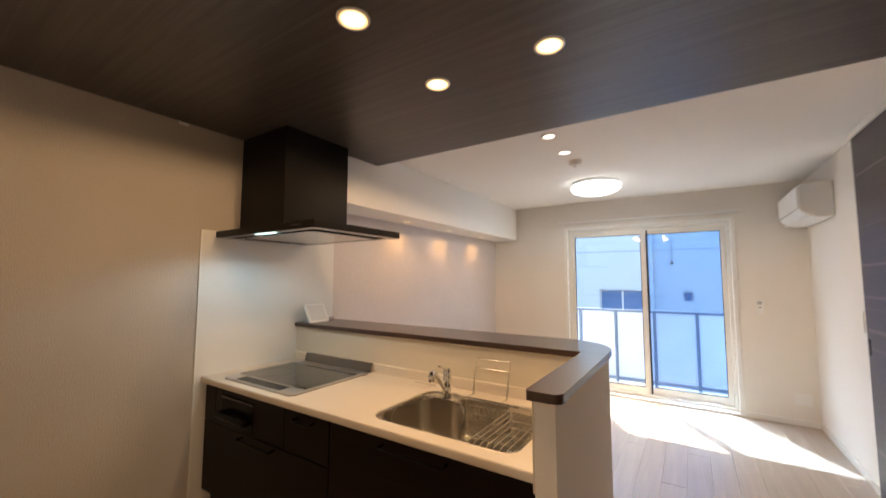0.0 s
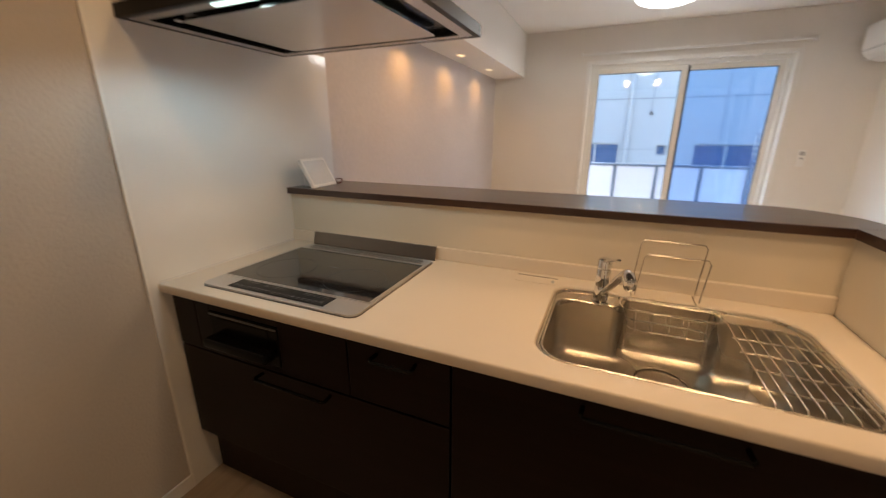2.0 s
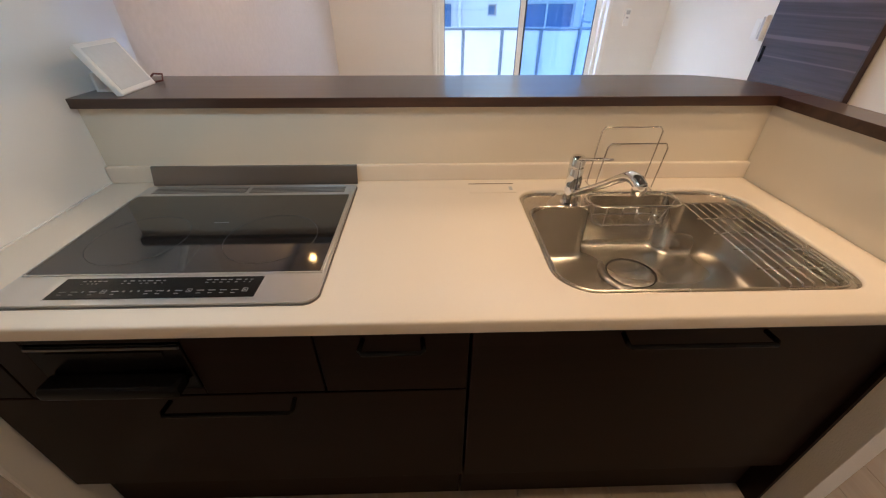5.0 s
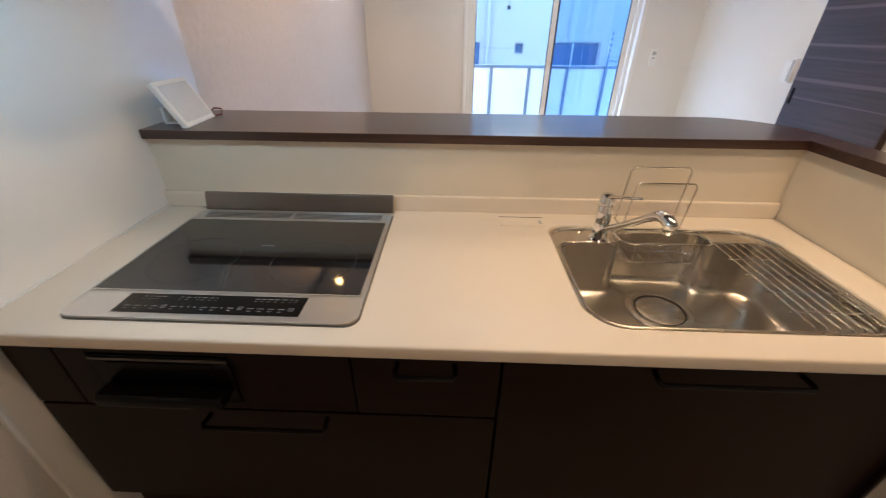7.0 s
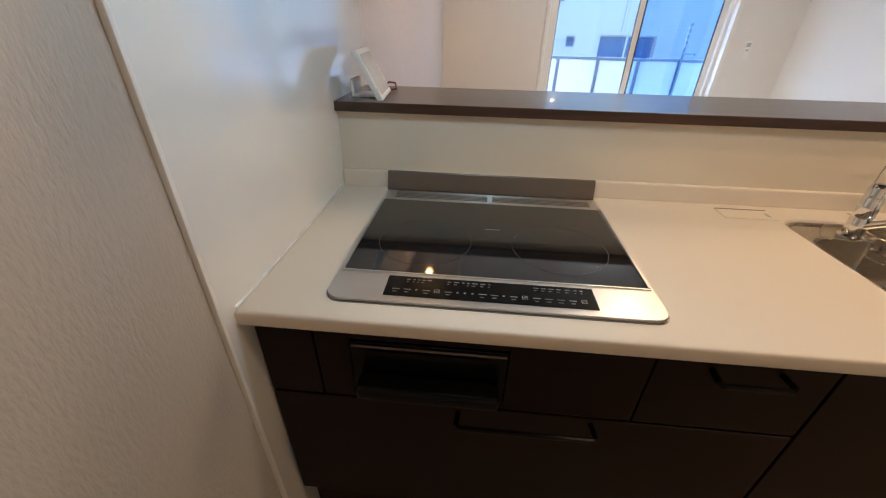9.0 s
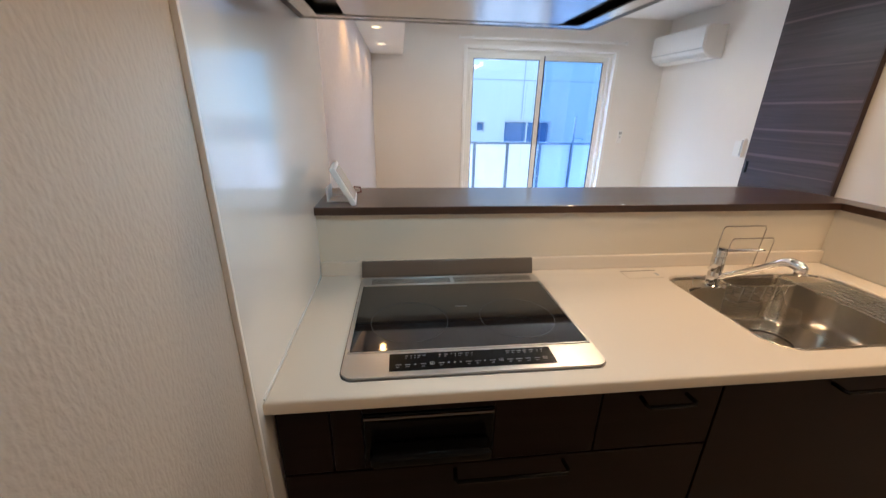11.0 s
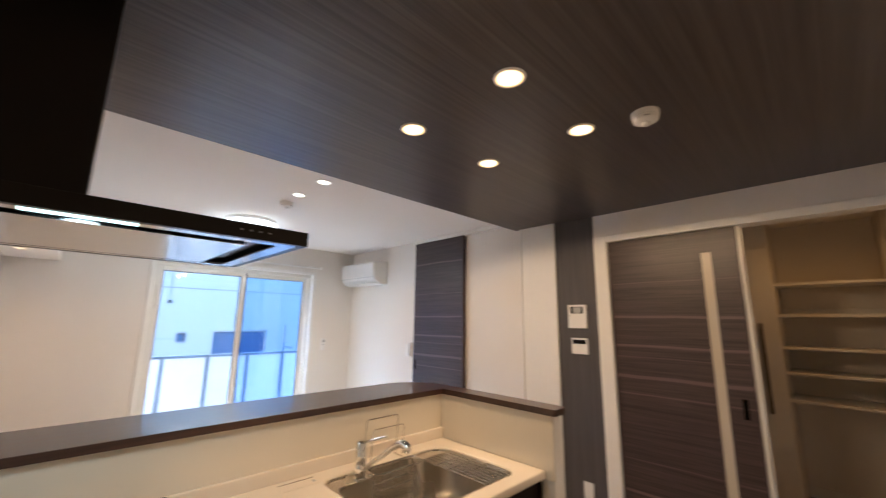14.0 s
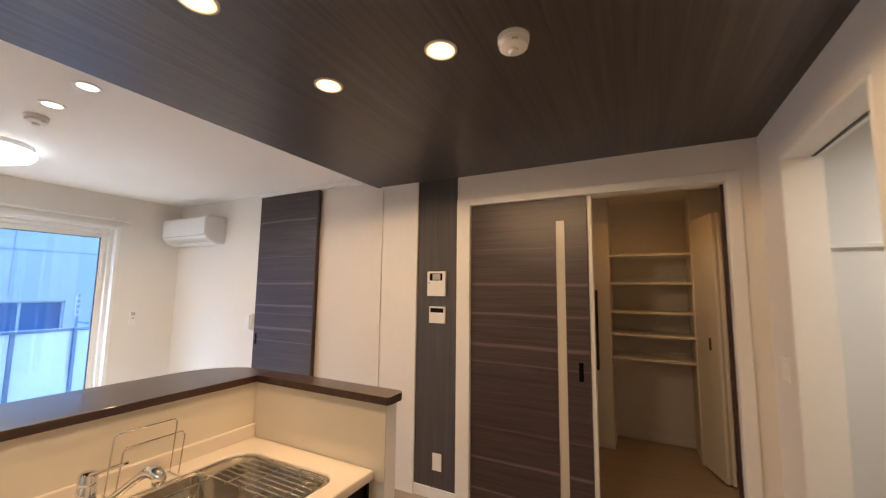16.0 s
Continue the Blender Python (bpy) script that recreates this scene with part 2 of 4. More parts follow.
def box(*spans, bevel=0.0, seg=2):
    """One mesh of boxes, each (x0, y0, z0, x1, y1, z1)."""
    bm = bmesh.new()
    for x0, y0, z0, x1, y1, z1 in spans:
        bmesh.ops.create_cube(bm, size=1, matrix=Matrix.LocRotScale(((x0 + x1) / 2, (y0 + y1) / 2, (z0 + z1) / 2), None, (abs(x1 - x0), abs(y1 - y0), abs(z1 - z0))))
    if bevel:
        bmesh.ops.bevel(bm, geom=bm.edges[:], offset=bevel, segments=seg, profile=0.5, affect="EDGES", clamp_overlap=True)
    return bm


def structure(name, bm, material, label, category):
    return tagged(part(name, bm, material), label, category, kind="structure")


def tube(points, radius, sides=8, closed=False, bm=None):
    bm = bm or bmesh.new()
    pts = [Vector(p) for p in points]
    rings, n, up = [], len(points), None
    for i, p in enumerate(pts):
        a = pts[i - 1] if i or closed else p
        c = pts[(i + 1) % n] if i < n - 1 or closed else p
        d = (c - a).normalized()
        if up is None:
            up = d.orthogonal().normalized()
        up = (up - d * up.dot(d)).normalized()
        side = d.cross(up)
        r = radius[i] if isinstance(radius, (list, tuple)) else radius
        rings.append([bm.verts.new(p + (up * math.cos(k) + side * math.sin(k)) * r) for k in [2 * math.pi * j / sides for j in range(sides)]])
    for i in range(n if closed else n - 1):
        a, b = rings[i], rings[(i + 1) % n]
        for j in range(sides):
            bm.faces.new((a[j], b[j], b[(j + 1) % sides], a[(j + 1) % sides]))
    if not closed:
        bm.faces.new(rings[0])
        bm.faces.new(rings[-1][::-1])
    bmesh.ops.recalc_face_normals(bm, faces=bm.faces[:])
    return bm


def lathe(profile, at, sides=32, turn=None):
    """A body of revolution round z from (radius, height) pairs."""
    bm = bmesh.new()
    rings = []
    for r, z in profile:
        rings.append([bm.verts.new((r * math.cos(2 * math.pi * j / sides), r * math.sin(2 * math.pi * j / sides), z)) for j in range(sides)] if r > 1e-5 else [bm.verts.new((0, 0, z))])
    for a, b in zip(rings, rings[1:]):
        for j in range(sides):
            k = (j + 1) % sides
            if len(a) == 1 and len(b) > 1:
                bm.faces.new((a[0], b[j], b[k]))
            elif len(b) == 1 and len(a) > 1:
                bm.faces.new((a[j], a[k], b[0]))
            elif len(a) > 1:
                bm.faces.new((a[j], a[k], b[k], b[j]))
    bmesh.ops.recalc_face_normals(bm, faces=bm.faces[:])
    bmesh.ops.transform(bm, matrix=Matrix.Translation(at) @ (turn or Matrix.Identity(4)), verts=bm.verts[:])
    return bm


def fillet(corners, steps=8):
    """An outline of (x, y, radius) corners with rounded turns."""
    out, n = [], len(corners)
    for i, (x, y, r) in enumerate(corners):
        p = Vector((x, y))
        a, c = Vector(corners[i - 1][:2]) - p, Vector(corners[(i + 1) % n][:2]) - p
        if r < 1e-4:
            out.append(p)
            continue
        a.normalize()
        c.normalize()
        half = a.angle(c) / 2
        d = r / math.tan(half)
        centre = p + (a + c).normalized() * (r / math.sin(half))
        s, e = p + a * d - centre, p + c * d - centre
        turn = s.angle_signed(e)
        for k in range(steps + 1):
            t = -turn * k / steps
            out.append(centre + Vector((s.x * math.cos(t) - s.y * math.sin(t), s.x * math.sin(t) + s.y * math.cos(t))))
    return out


def slab(outline, z0, z1, holes=(), bevel=0.0):
    """A plate between two heights, with holes."""
    bm = bmesh.new()
    edges = []
    for loop in (outline, *holes):
        vs = [bm.verts.new((p[0], p[1], z1)) for p in loop]
        edges += [bm.edges.new((vs[i], vs[(i + 1) % len(vs)])) for i in range(len(vs))]
    bmesh.ops.triangle_fill(bm, use_beauty=True, edges=edges, normal=(0, 0, 1))
    top = bm.faces[:]
    ext = bmesh.ops.extrude_face_region(bm, geom=top)
    low = [g for g in ext["geom"] if isinstance(g, bmesh.types.BMVert)]
    bmesh.ops.translate(bm, verts=low, vec=(0, 0, z0 - z1))
    bmesh.ops.recalc_face_normals(bm, faces=bm.faces[:])
    if bevel:
        rim = [e for e in bm.edges if len(e.link_faces) == 2 and e.calc_face_angle() > 1.0 and abs(e.verts[0].co.z - e.verts[1].co.z) < 1e-5]
        bmesh.ops.bevel(bm, geom=rim, offset=bevel, segments=3, profile=0.5, affect="EDGES", clamp_overlap=True)
    return bm


def loft(rings):
    bm = bmesh.new()
    vs = [[bm.verts.new(p) for p in ring] for ring in rings]
    n = len(vs[0])
    for a, b in zip(vs, vs[1:]):
        for j in range(n):
            bm.faces.new((a[j], a[(j + 1) % n], b[(j + 1) % n], b[j]))
    return bm, vs


# ---- the large structure ----
R, W, Y0, CEIL, DARK, DROP = 3.385, 6.04, 0.654, 2.40, 2.305, 3.16
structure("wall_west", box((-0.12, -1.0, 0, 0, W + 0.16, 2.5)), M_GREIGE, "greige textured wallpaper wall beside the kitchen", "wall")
structure("wall_accent", box((0, 3.034, 0, 0.004, W, 1.957)), M_ACCENT, "pale lilac grey patterned accent wallpaper", "wall")
structure("wall_north", box((-0.12, W, 0, 1.02, W + 0.16, 2.5), (2.805, W, 0, R + 0.12, W + 0.16, 2.5), (1.02, W, 2.07, 2.805, W + 0.16, 2.5)), M_WALL, "cream wallpaper wall around the balcony window", "wall")
structure("wall_east", box((R, 2.37, 0, R + 0.12, W, 2.5), (R, 0.52, 2.10, R + 0.12, 2.37, 2.5), (R, 0.52, 0, R + 0.12, 0.775, 2.10)), M_WALL, "cream wallpaper wall with sliding doors", "wall")
structure("wall_south", box((0, Y0 - 0.134, 0, 2.30, Y0, 2.5), (3.065, Y0 - 0.134, 0, R, Y0, 2.5), (2.30, Y0 - 0.134, 2.09, 3.065, Y0, 2.5)), M_WALL, "cream wallpaper wall with an open doorway", "wall")
structure("ceiling", box((-0.12, DROP, CEIL, R + 0.12, W, CEIL + 0.1)), M_CEIL, "white papered living room ceiling", "ceiling")
structure("ceiling_kitchen", box((-0.1, Y0 - 0.1, DARK, R, DROP, CEIL + 0.1)), M_DARKCEIL, "lowered dark wood-grain kitchen ceiling", "ceiling")
structure("soffit", box((0, 2.75, 1.957, 0.345, W, CEIL - 0.001), bevel=0.002), M_CEIL, "white boxed-in soffit with downlights along the wall", "soffit")
structure("wall_pilaster", box((R - 0.022, 2.757, 0, R + 0.001, 3.085, DARK + 0.02), bevel=0.002), M_TRIM, "white flat pilaster between door track and dark panel", "pilaster")
structure("wall_dark_panel", box((R - 0.006, 2.424, 0.07, R + 0.001, 2.757, DARK + 0.01)), M_DARKPANEL, "dark charcoal wood-grain wall strip", "wall panel")

# hall behind the open doorway
structure("hall_wall_east", box((3.30, -1.0, 0, 3.42, Y0 - 0.134, 2.5)), M_TRIM, "plain white hallway wall", "wall")
structure("hall_wall_west", box((1.5, -1.0, 0, 1.6, Y0 - 0.134, 2.5)), M_WALL, "plain cream hallway wall", "wall")
structure("hall_wall_south", box((-0.1, -1.12, 0, 3.42, -1.0, 2.5)), M_WALL, "plain cream hallway end wall", "wall")
structure("hall_ceiling", box((-0.1, -1.0, 2.35, 3.42, Y0 - 0.13, 2.45)), M_CEIL, "plain white hallway ceiling", "ceiling")
structure("hall_ledge_trim", box((3.278, -0.6, 1.685, 3.302, 0.51, 1.708), bevel=0.003), M_TRIM, "white horizontal trim on the hallway wall", "trim")

# pantry behind the sliding doors
structure("pantry_wall_north", box((R + 0.12, 2.42, 0, 5.5, 2.54, 2.5)), M_WALL, "plain pantry side wall", "wall")
structure("pantry_wall_south", box((R + 0.12, 0.40, 0, 5.5, 0.52, 2.5)), M_WALL, "plain pantry side wall", "wall")
structure("pantry_wall_east", box((5.33, 0.52, 0, 5.45, 2.42, 2.5), (4.93, 1.50, 0, 5.33, 2.42, 2.5), (4.93, 0.52, 0, 5.33, 0.82, 2.5)), M_WALL, "cream pantry wall with a shelved recess", "wall")
structure("pantry_ceiling", box((R + 0.12, 0.52, 2.40, 5.45, 2.42, 2.5)), M_CEIL, "plain pantry ceiling", "ceiling")
structure("floor", box((-0.12, -1.0, -0.1, 5.5, W + 0.02, -0.012)), M_JOINT, "pale ash wood plank floor", "floor")


def casing(name, spans, label, bevel=0.003):
    return structure(name, box(*spans, bevel=bevel), M_TRIM, label, "trim")


casing("baseboard_west", [(0, Y0, 0, 0.009, 2.05, 0.06)], "white baseboard along the kitchen wall")
casing("baseboard_accent", [(0.004, 3.034, 0, 0.013, W, 0.06)], "white baseboard along the accent wall")
casing("baseboard_north", [(0, W - 0.009, 0, 1.02, W, 0.06), (2.81, W - 0.009, 0, R, W, 0.06)], "white baseboard under the window wall")
casing("baseboard_east", [(R - 0.009, 4.60, 0, R, W, 0.06), (R - 0.009, 3.09, 0, R, 3.79, 0.06), (R - 0.014, 2.424, 0, R, 2.757, 0.075)], "white baseboard along the door wall")
casing("baseboard_south", [(0, Y0, 0, 2.30, Y0 + 0.009, 0.06), (3.07, Y0, 0, R, Y0 + 0.009, 0.06)], "white baseboard beside the doorway")
casing("baseboard_pantry", [(5.32, 0.82, 0, 5.33, 1.50, 0.09), (4.92, 1.50, 0, 4.93, 2.42, 0.09)], "white baseboard round the pantry recess")

# doorway lining in the south wall
casing("door_1", [(3.05, Y0 - 0.14, 0, 3.067, Y0 + 0.004, 2.09), (2.298, Y0 - 0.14, 0, 2.315, Y0 + 0.004, 2.09), (2.298, Y0 - 0.14, 2.075, 3.067, Y0 + 0.004, 2.092)], "white lining of the open doorway")
structure("door_track", box((2.32, 0.538, 2.071, 3.05, 0.550, 2.076)), M_BLACK, "black track slot in the doorway head", "track")

# ---- window ----
win = thing("window_1", (1.91, W, 0), "cream aluminium sliding balcony window with clear glass", "window", kind="structure")
part("window_frame", box((1.012, W - 0.012, 0, 1.052, W + 0.12, 2.078), (2.772, W - 0.012, 0, 2.812, W + 0.12, 2.078), (1.052, W - 0.012, 2.045, 2.772, W + 0.12, 2.078), (1.052, W - 0.012, -0.005, 2.772, W + 0.13, 0.03), bevel=0.004), M_TRIM, win, "white painted window lining")
part("outer_frame", box((1.052, W + 0.05, 0.03, 1.085, W + 0.13, 2.045), (2.739, W + 0.05, 0.03, 2.772, W + 0.13, 2.045), (1.085, W + 0.05, 2.005, 2.739, W + 0.13, 2.045), (1.085, W + 0.05, 0.03, 2.739, W + 0.13, 0.065), bevel=0.003), M_ALU, win)


def sash(x0, x1, y, dark_left):
    s = part("sash", box((x0, y, 0.065, x0 + 0.05, y + 0.03, 2.005), (x1 - 0.05, y, 0.065, x1, y + 0.03, 2.005), (x0 + 0.05, y, 1.955, x1 - 0.05, y + 0.03, 2.005), (x0 + 0.05, y, 0.065, x1 - 0.05, y + 0.03, 0.145), bevel=0.003), M_ALU, win)
    g = part("pane", box((x0 + 0.045, y + 0.011, 0.14, x1 - 0.045, y + 0.017, 1.96)), M_GLASS, s)
    g.visible_shadow = False
    part("gasket", box((x0 + 0.05, y + 0.004, 0.145, x0 + 0.056, y + 0.026, 1.955), (x1 - 0.056, y + 0.004, 0.145, x1 - 0.05, y + 0.026, 1.955), (x0 + 0.056, y + 0.004, 1.949, x1 - 0.056, y + 0.026, 1.955), (x0 + 0.056, y + 0.004, 0.145, x1 - 0.056, y + 0.026, 0.151)), M_ALUDARK, s)
    if dark_left:
        part("edge_strip", box((x0 + 0.046, y - 0.003, 0.07, x0 + 0.064, y + 0.003, 2.0)), M_ALUDARK, s)
    return s


sash(1.085, 1.955, W + 0.060, False)
sash(1.915, 2.739, W + 0.094, True)
part("pull_handle", box((1.094, W + 0.045, 1.55, 1.116, W + 0.062, 1.80), bevel=0.005), M_ALU, win, "cream pull grip on the window edge")
part("pull_handle", box((2.705, W + 0.080, 1.55, 2.727, W + 0.095, 1.80), bevel=0.005), M_ALU, win, "cream pull grip on the window edge")
part("crescent_lock", box((1.925, W + 0.045, 0.93, 1.95, W + 0.062, 1.03), bevel=0.005), M_ALU, win, "small cream window latch")
scr = thing("insect_screen", (2.33, W + 0.135, 0.05), "fine insect screen outside the window, tinted blue for scattered sky light", "screen")
part("net", box((1.96, W + 0.142, 0.07, 2.745, W + 0.1425, 2.02)), M_MESH, scr)
part("frame", box((1.945, W + 0.135, 0.05, 1.962, W + 0.15, 2.035), (2.745, W + 0.135, 0.05, 2.762, W + 0.15, 2.035), (1.962, W + 0.135, 2.018, 2.745, W + 0.15, 2.035), (1.962, W + 0.135, 0.05, 2.745, W + 0.15, 0.075)), M_ALUDARK, scr)

rail = thing("curtain_rail", (1.91, W, 2.13), "white double curtain rail above the window", "curtain rail")
part("rail", box((0.955, W - 0.055, 2.128, 2.87, W - 0.035, 2.146), bevel=0.004), M_PLASTIC, rail)
part("back_rail", box((0.955, W - 0.028, 2.136, 2.87, W - 0.008, 2.152), bevel=0.004), M_PLASTIC, rail)
for bx in (1.1, 1.9, 2.72):
    part("bracket", box((bx, W - 0.05, 2.144, bx + 0.02, W, 2.162), bevel=0.002), M_PLASTIC, rail)
for bx in (0.95, 2.86):
    part("end_cap", box((bx, W - 0.06, 2.124, bx + 0.014, W - 0.004, 2.158), bevel=0.004), M_PLASTIC, rail)

# ---- balcony and the house opposite ----
structure("balcony_floor", box((-1.5, W + 0.16, -0.3, 5.5, 7.36, -0.12)), M_CONC, "grey concrete balcony floor", "balcony floor")
bal = thing("balcony_railing", (1.9, 7.3, -0.12), "blue-grey aluminium balcony railing with milky panels", "railing")
part("top_rail", box((-1.5, 7.275, 0.925, 5.5, 7.325, 0.96), bevel=0.006), M_RAIL, bal)
part("bottom_rail", box((-1.5, 7.285, -0.08, 5.5, 7.315, -0.04), bevel=0.003), M_RAIL, bal)
for i in range(-3, 7):
    px = 1.42 + 0.515 * i
    part("post", box((px - 0.02, 7.28, -0.12, px + 0.02, 7.32, 0.926), bevel=0.003), M_RAIL, bal)
    part("panel", box((px + 0.021, 7.296, -0.03, px + 0.494, 7.302, 0.92)), M_FROSTRAIL, bal)
dry = thing("laundry_pole_bracket", (2.95, 7.25, 0.38), "grey metal laundry pole bracket clamped to the railing", "bracket")
part("upright", box((2.94, 7.24, 0.38, 2.965, 7.262, 1.36), bevel=0.003), M_RAIL, dry)
part("arm", box((2.945, 6.95, 1.02, 2.96, 7.24, 1.045), bevel=0.003), M_RAIL, dry)
for k in range(4):
    part("notch", box((2.932, 7.235, 1.10 + k * 0.065, 2.973, 7.267, 1.125 + k * 0.065), bevel=0.002), M_PLASTICGREY, dry)
structure("ground", box((-400, 7.4, -6.4, 400, 400, -6.2), (-400, -400, -6.4, 400, 7.4, -6.2)), M_GROUND, "dark asphalt ground below the balcony", "ground")

house = thing("house_opposite", (2.0, 11.45, -6.2), "white rendered neighbouring building with blue windows", "building")


def wall_with(openings, x0, x1, z0, z1, y0, y1):
    """Boxes of a facade left over round its openings (x0, z0, x1, z1)."""
    xs = sorted({x0, x1, *[o[0] for o in openings], *[o[2] for o in openings]})
    spans = []
    for a, b in zip(xs, xs[1:]):
        z = z0
        for o in sorted((o for o in openings if o[0] <= a and o[2] >= b), key=lambda o: o[1]):
            spans.append((a, y0, z, b, y1, o[1]))
            z = o[3]
        spans.append((a, y0, z, b, y1, z1))
    return spans


HOLES = [(0.42, 0.55, 1.48, 1.15), (2.25, 0.89, 2.45, 1.12), (2.97, 0.55, 4.20, 1.15), (-2.2, 0.55, -0.9, 1.15), (5.4, 0.55, 6.6, 1.15)]
part("wall", box(*wall_with(HOLES, -8, 12, -6.2, 3.3, 11.45, 11.65)), M_FACADE, house)
part("roof", box((-8.2, 11.3, 3.3, 12.2, 18, 3.45), bevel=0.01), M_FACJOINT, house)
part("rear_wall", box((-8, 11.7, -6.2, -7.8, 17.8, 3.3), (11.8, 11.7, -6.2, 12, 17.8, 3.3), (-8, 17.6, -6.2, 12, 17.8, 3.3)), M_FACADE, house)
for a, b, c, d in HOLES:
    w = part("window", box((a, 11.50, b, a + 0.03, 11.56, d), (c - 0.03, 11.50, b, c, 11.56, d), (a + 0.03, 11.50, d - 0.03, c - 0.03, 11.56, d), (a + 0.03, 11.50, b, c - 0.03, 11.56, b + 0.03)), M_FACADE if c - a > 0.5 else M_FACJOINT, house)
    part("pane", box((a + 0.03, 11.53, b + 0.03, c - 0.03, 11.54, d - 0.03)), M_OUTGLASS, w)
    if c - a > 0.5:
        part("mullion", box(((a + c) / 2 - 0.02, 11.50, b + 0.03, (a + c) / 2 + 0.02, 11.528, d - 0.03)), M_FACADE, w)
part("joint", box((-8, 11.442, 2.10, 12, 11.45, 2.125)), M_FACJOINT, house)
part("joint", box((3.40, 11.442, 1.2, 3.42, 11.45, 3.3)), M_FACJOINT, house)
part("joint", box((-1.2, 11.442, 1.2, -1.18, 11.45, 3.3)), M_FACJOINT, house)
part("downpipe", tube([(1.62, 11.39, -6.0), (1.62, 11.39, 3.28)], 0.045), M_PIPE, house, smooth=True)
for z in (1.35, 2.9):
    part("pipe_clip", box((1.56, 11.38, z, 1.68, 11.45, z + 0.03)), M_PIPE, house)
part("cable", tube([(2.05, 11.42, 3.25), (2.05, 11.42, 1.83)], 0.008, 6), M_FACJOINT, house)
part("cable_end", box((2.02, 11.40, 1.76, 2.08, 11.45, 1.83), bevel=0.01), M_ALUDARK, house)

# ---- lamps ----


def downlight(x, y, z, r, glow, label, group):
    t = thing("downlight", (x, y, z), label, "downlight", group)
    part("trim_ring", lathe([(r * 0.92, -0.001), (r * 0.95, -0.005), (r * 1.05, -0.005), (r * 1.12, -0.002), (r * 1.12, 0.001)], (x, y, z)), M_TRIM, t, smooth=True)
    part("diffuser", lathe([(0, -0.003), (r * 0.80, -0.003), (r * 0.80, 0.0)], (x, y, z)), glow, t, "glowing warm diffuser")
    # added ring; on warm lamps it glows to imitate their halo
    part("inner_rim", lathe([(r * 0.80, -0.0025), (r * 0.93, -0.0035), (r * 0.93, 0.0)], (x, y, z)), M_HALO if glow is M_GLOW else M_TRIM, t, "rim inside the trim ring, glowing orange as a halo on warm lamps")
    return t


for x, y in KITCHEN_LAMPS:
    downlight(x, y, DARK, 0.052, M_GLOW, "round recessed warm downlight in the dark ceiling", "kitchen downlights")
for x, y in LIVING_LAMPS:
    downlight(x, y, CEIL, 0.05, M_GLOWLIV, "round recessed downlight in the white ceiling", "living room downlights")
for x, y in SOFFIT_LAMPS:
    downlight(x, y, 1.957, 0.036, M_GLOW, "small warm downlight under the soffit", "soffit downlights")
downlight(4.35, 1.2, 2.40, 0.05, M_GLOW, "round warm downlight in the pantry ceiling", "pantry downlight")

dome = thing("ceiling_lamp", (1.62, 5.01, CEIL), "round white glowing dome ceiling lamp", "ceiling lamp")
part("base", lathe([(0, 0), (0.228, 0), (0.228, -0.04), (0, -0.04)], (1.62, 5.01, CEIL)), M_PLASTIC, dome, smooth=True)
part("shade", lathe([(0.230, -0.035), (0.240, -0.045), (0.241, -0.062), (0.218, -0.092), (0.155, -0.115), (0.08, -0.126), (0, -0.129)], (1.62, 5.01, CEIL), 48), M_DOME, dome, "glowing milky dome shade", smooth=True)


def detector(x, y, z, label):
    t = thing("smoke_detector", (x, y, z), label, "smoke detector", "smoke detectors")
    part("base", lathe([(0, 0), (0.052, 0), (0.052, -0.016), (0.048, -0.02), (0, -0.02)], (x, y, z)), M_PLASTIC, t, smooth=True)
    part("cover", lathe([(0.047, -0.018), (0.05, -0.024), (0.046, -0.036), (0.03, -0.044), (0, -0.044)], (x, y, z)), M_PLASTIC, t, smooth=True)
    part("sensor_cap", lathe([(0.016, -0.042), (0.018, -0.05), (0.012, -0.056), (0, -0.056)], (x, y, z)), M_PLASTIC, t, smooth=True)
    for k in range(4):
        a = k * math.pi / 2 + 0.4
        part("vent", box((-0.010, 0.040, -0.035, 0.010, 0.0475, -0.029)), M_PLASTICGREY, t).matrix_basis = Matrix.Translation((x, y, z)) @ Matrix.Rotation(a, 4, "Z")
    return t


detector(2.025, 1.585, DARK, "round white smoke detector on the dark ceiling")
detector(1.625, 4.18, CEIL, "round white smoke detector on the white ceiling")

# ---- air conditioner and wall fittings ----
ac = thing("air_conditioner", (R, 5.58, 1.92), "white wall-mounted air conditioner near the corner", "air conditioner")
bm = bmesh.new()
prof = [(0, 0), (0.10, -0.005), (0.185, 0.035), (0.215, 0.075), (0.218, 0.26), (0.20, 0.285), (0, 0.29)]
ends = []
for yy in (5.175, 5.975):
    ends.append([bm.verts.new((R - d, yy, 1.92 + z)) for d, z in prof])
for i in range(len(prof)):
    j = (i + 1) % len(prof)
    bm.faces.new((ends[0][i], ends[0][j], ends[1][j], ends[1][i]))
bm.faces.new(ends[0])
bm.faces.new(ends[1][::-1])
bmesh.ops.recalc_face_normals(bm, faces=bm.faces[:])
bmesh.ops.bevel(bm, geom=bm.edges[:], offset=0.008, segments=3, affect="EDGES", clamp_overlap=True)
part("body", bm, M_PLASTIC, ac, smooth=True)
part("front_panel", box((R - 0.223, 5.185, 2.01, R - 0.214, 5.965, 2.185), bevel=0.003), M_PLASTIC, ac)
part("louvre", box((R - 0.195, 5.22, 1.927, R - 0.12, 5.93, 1.933), bevel=0.002), M_PLASTIC, ac).matrix_basis = Matrix.Identity(4)
part("seam", box((R - 0.2185, 5.19, 2.000, R - 0.2105, 5.96, 2.0045)), M_PLASTICGREY, ac)


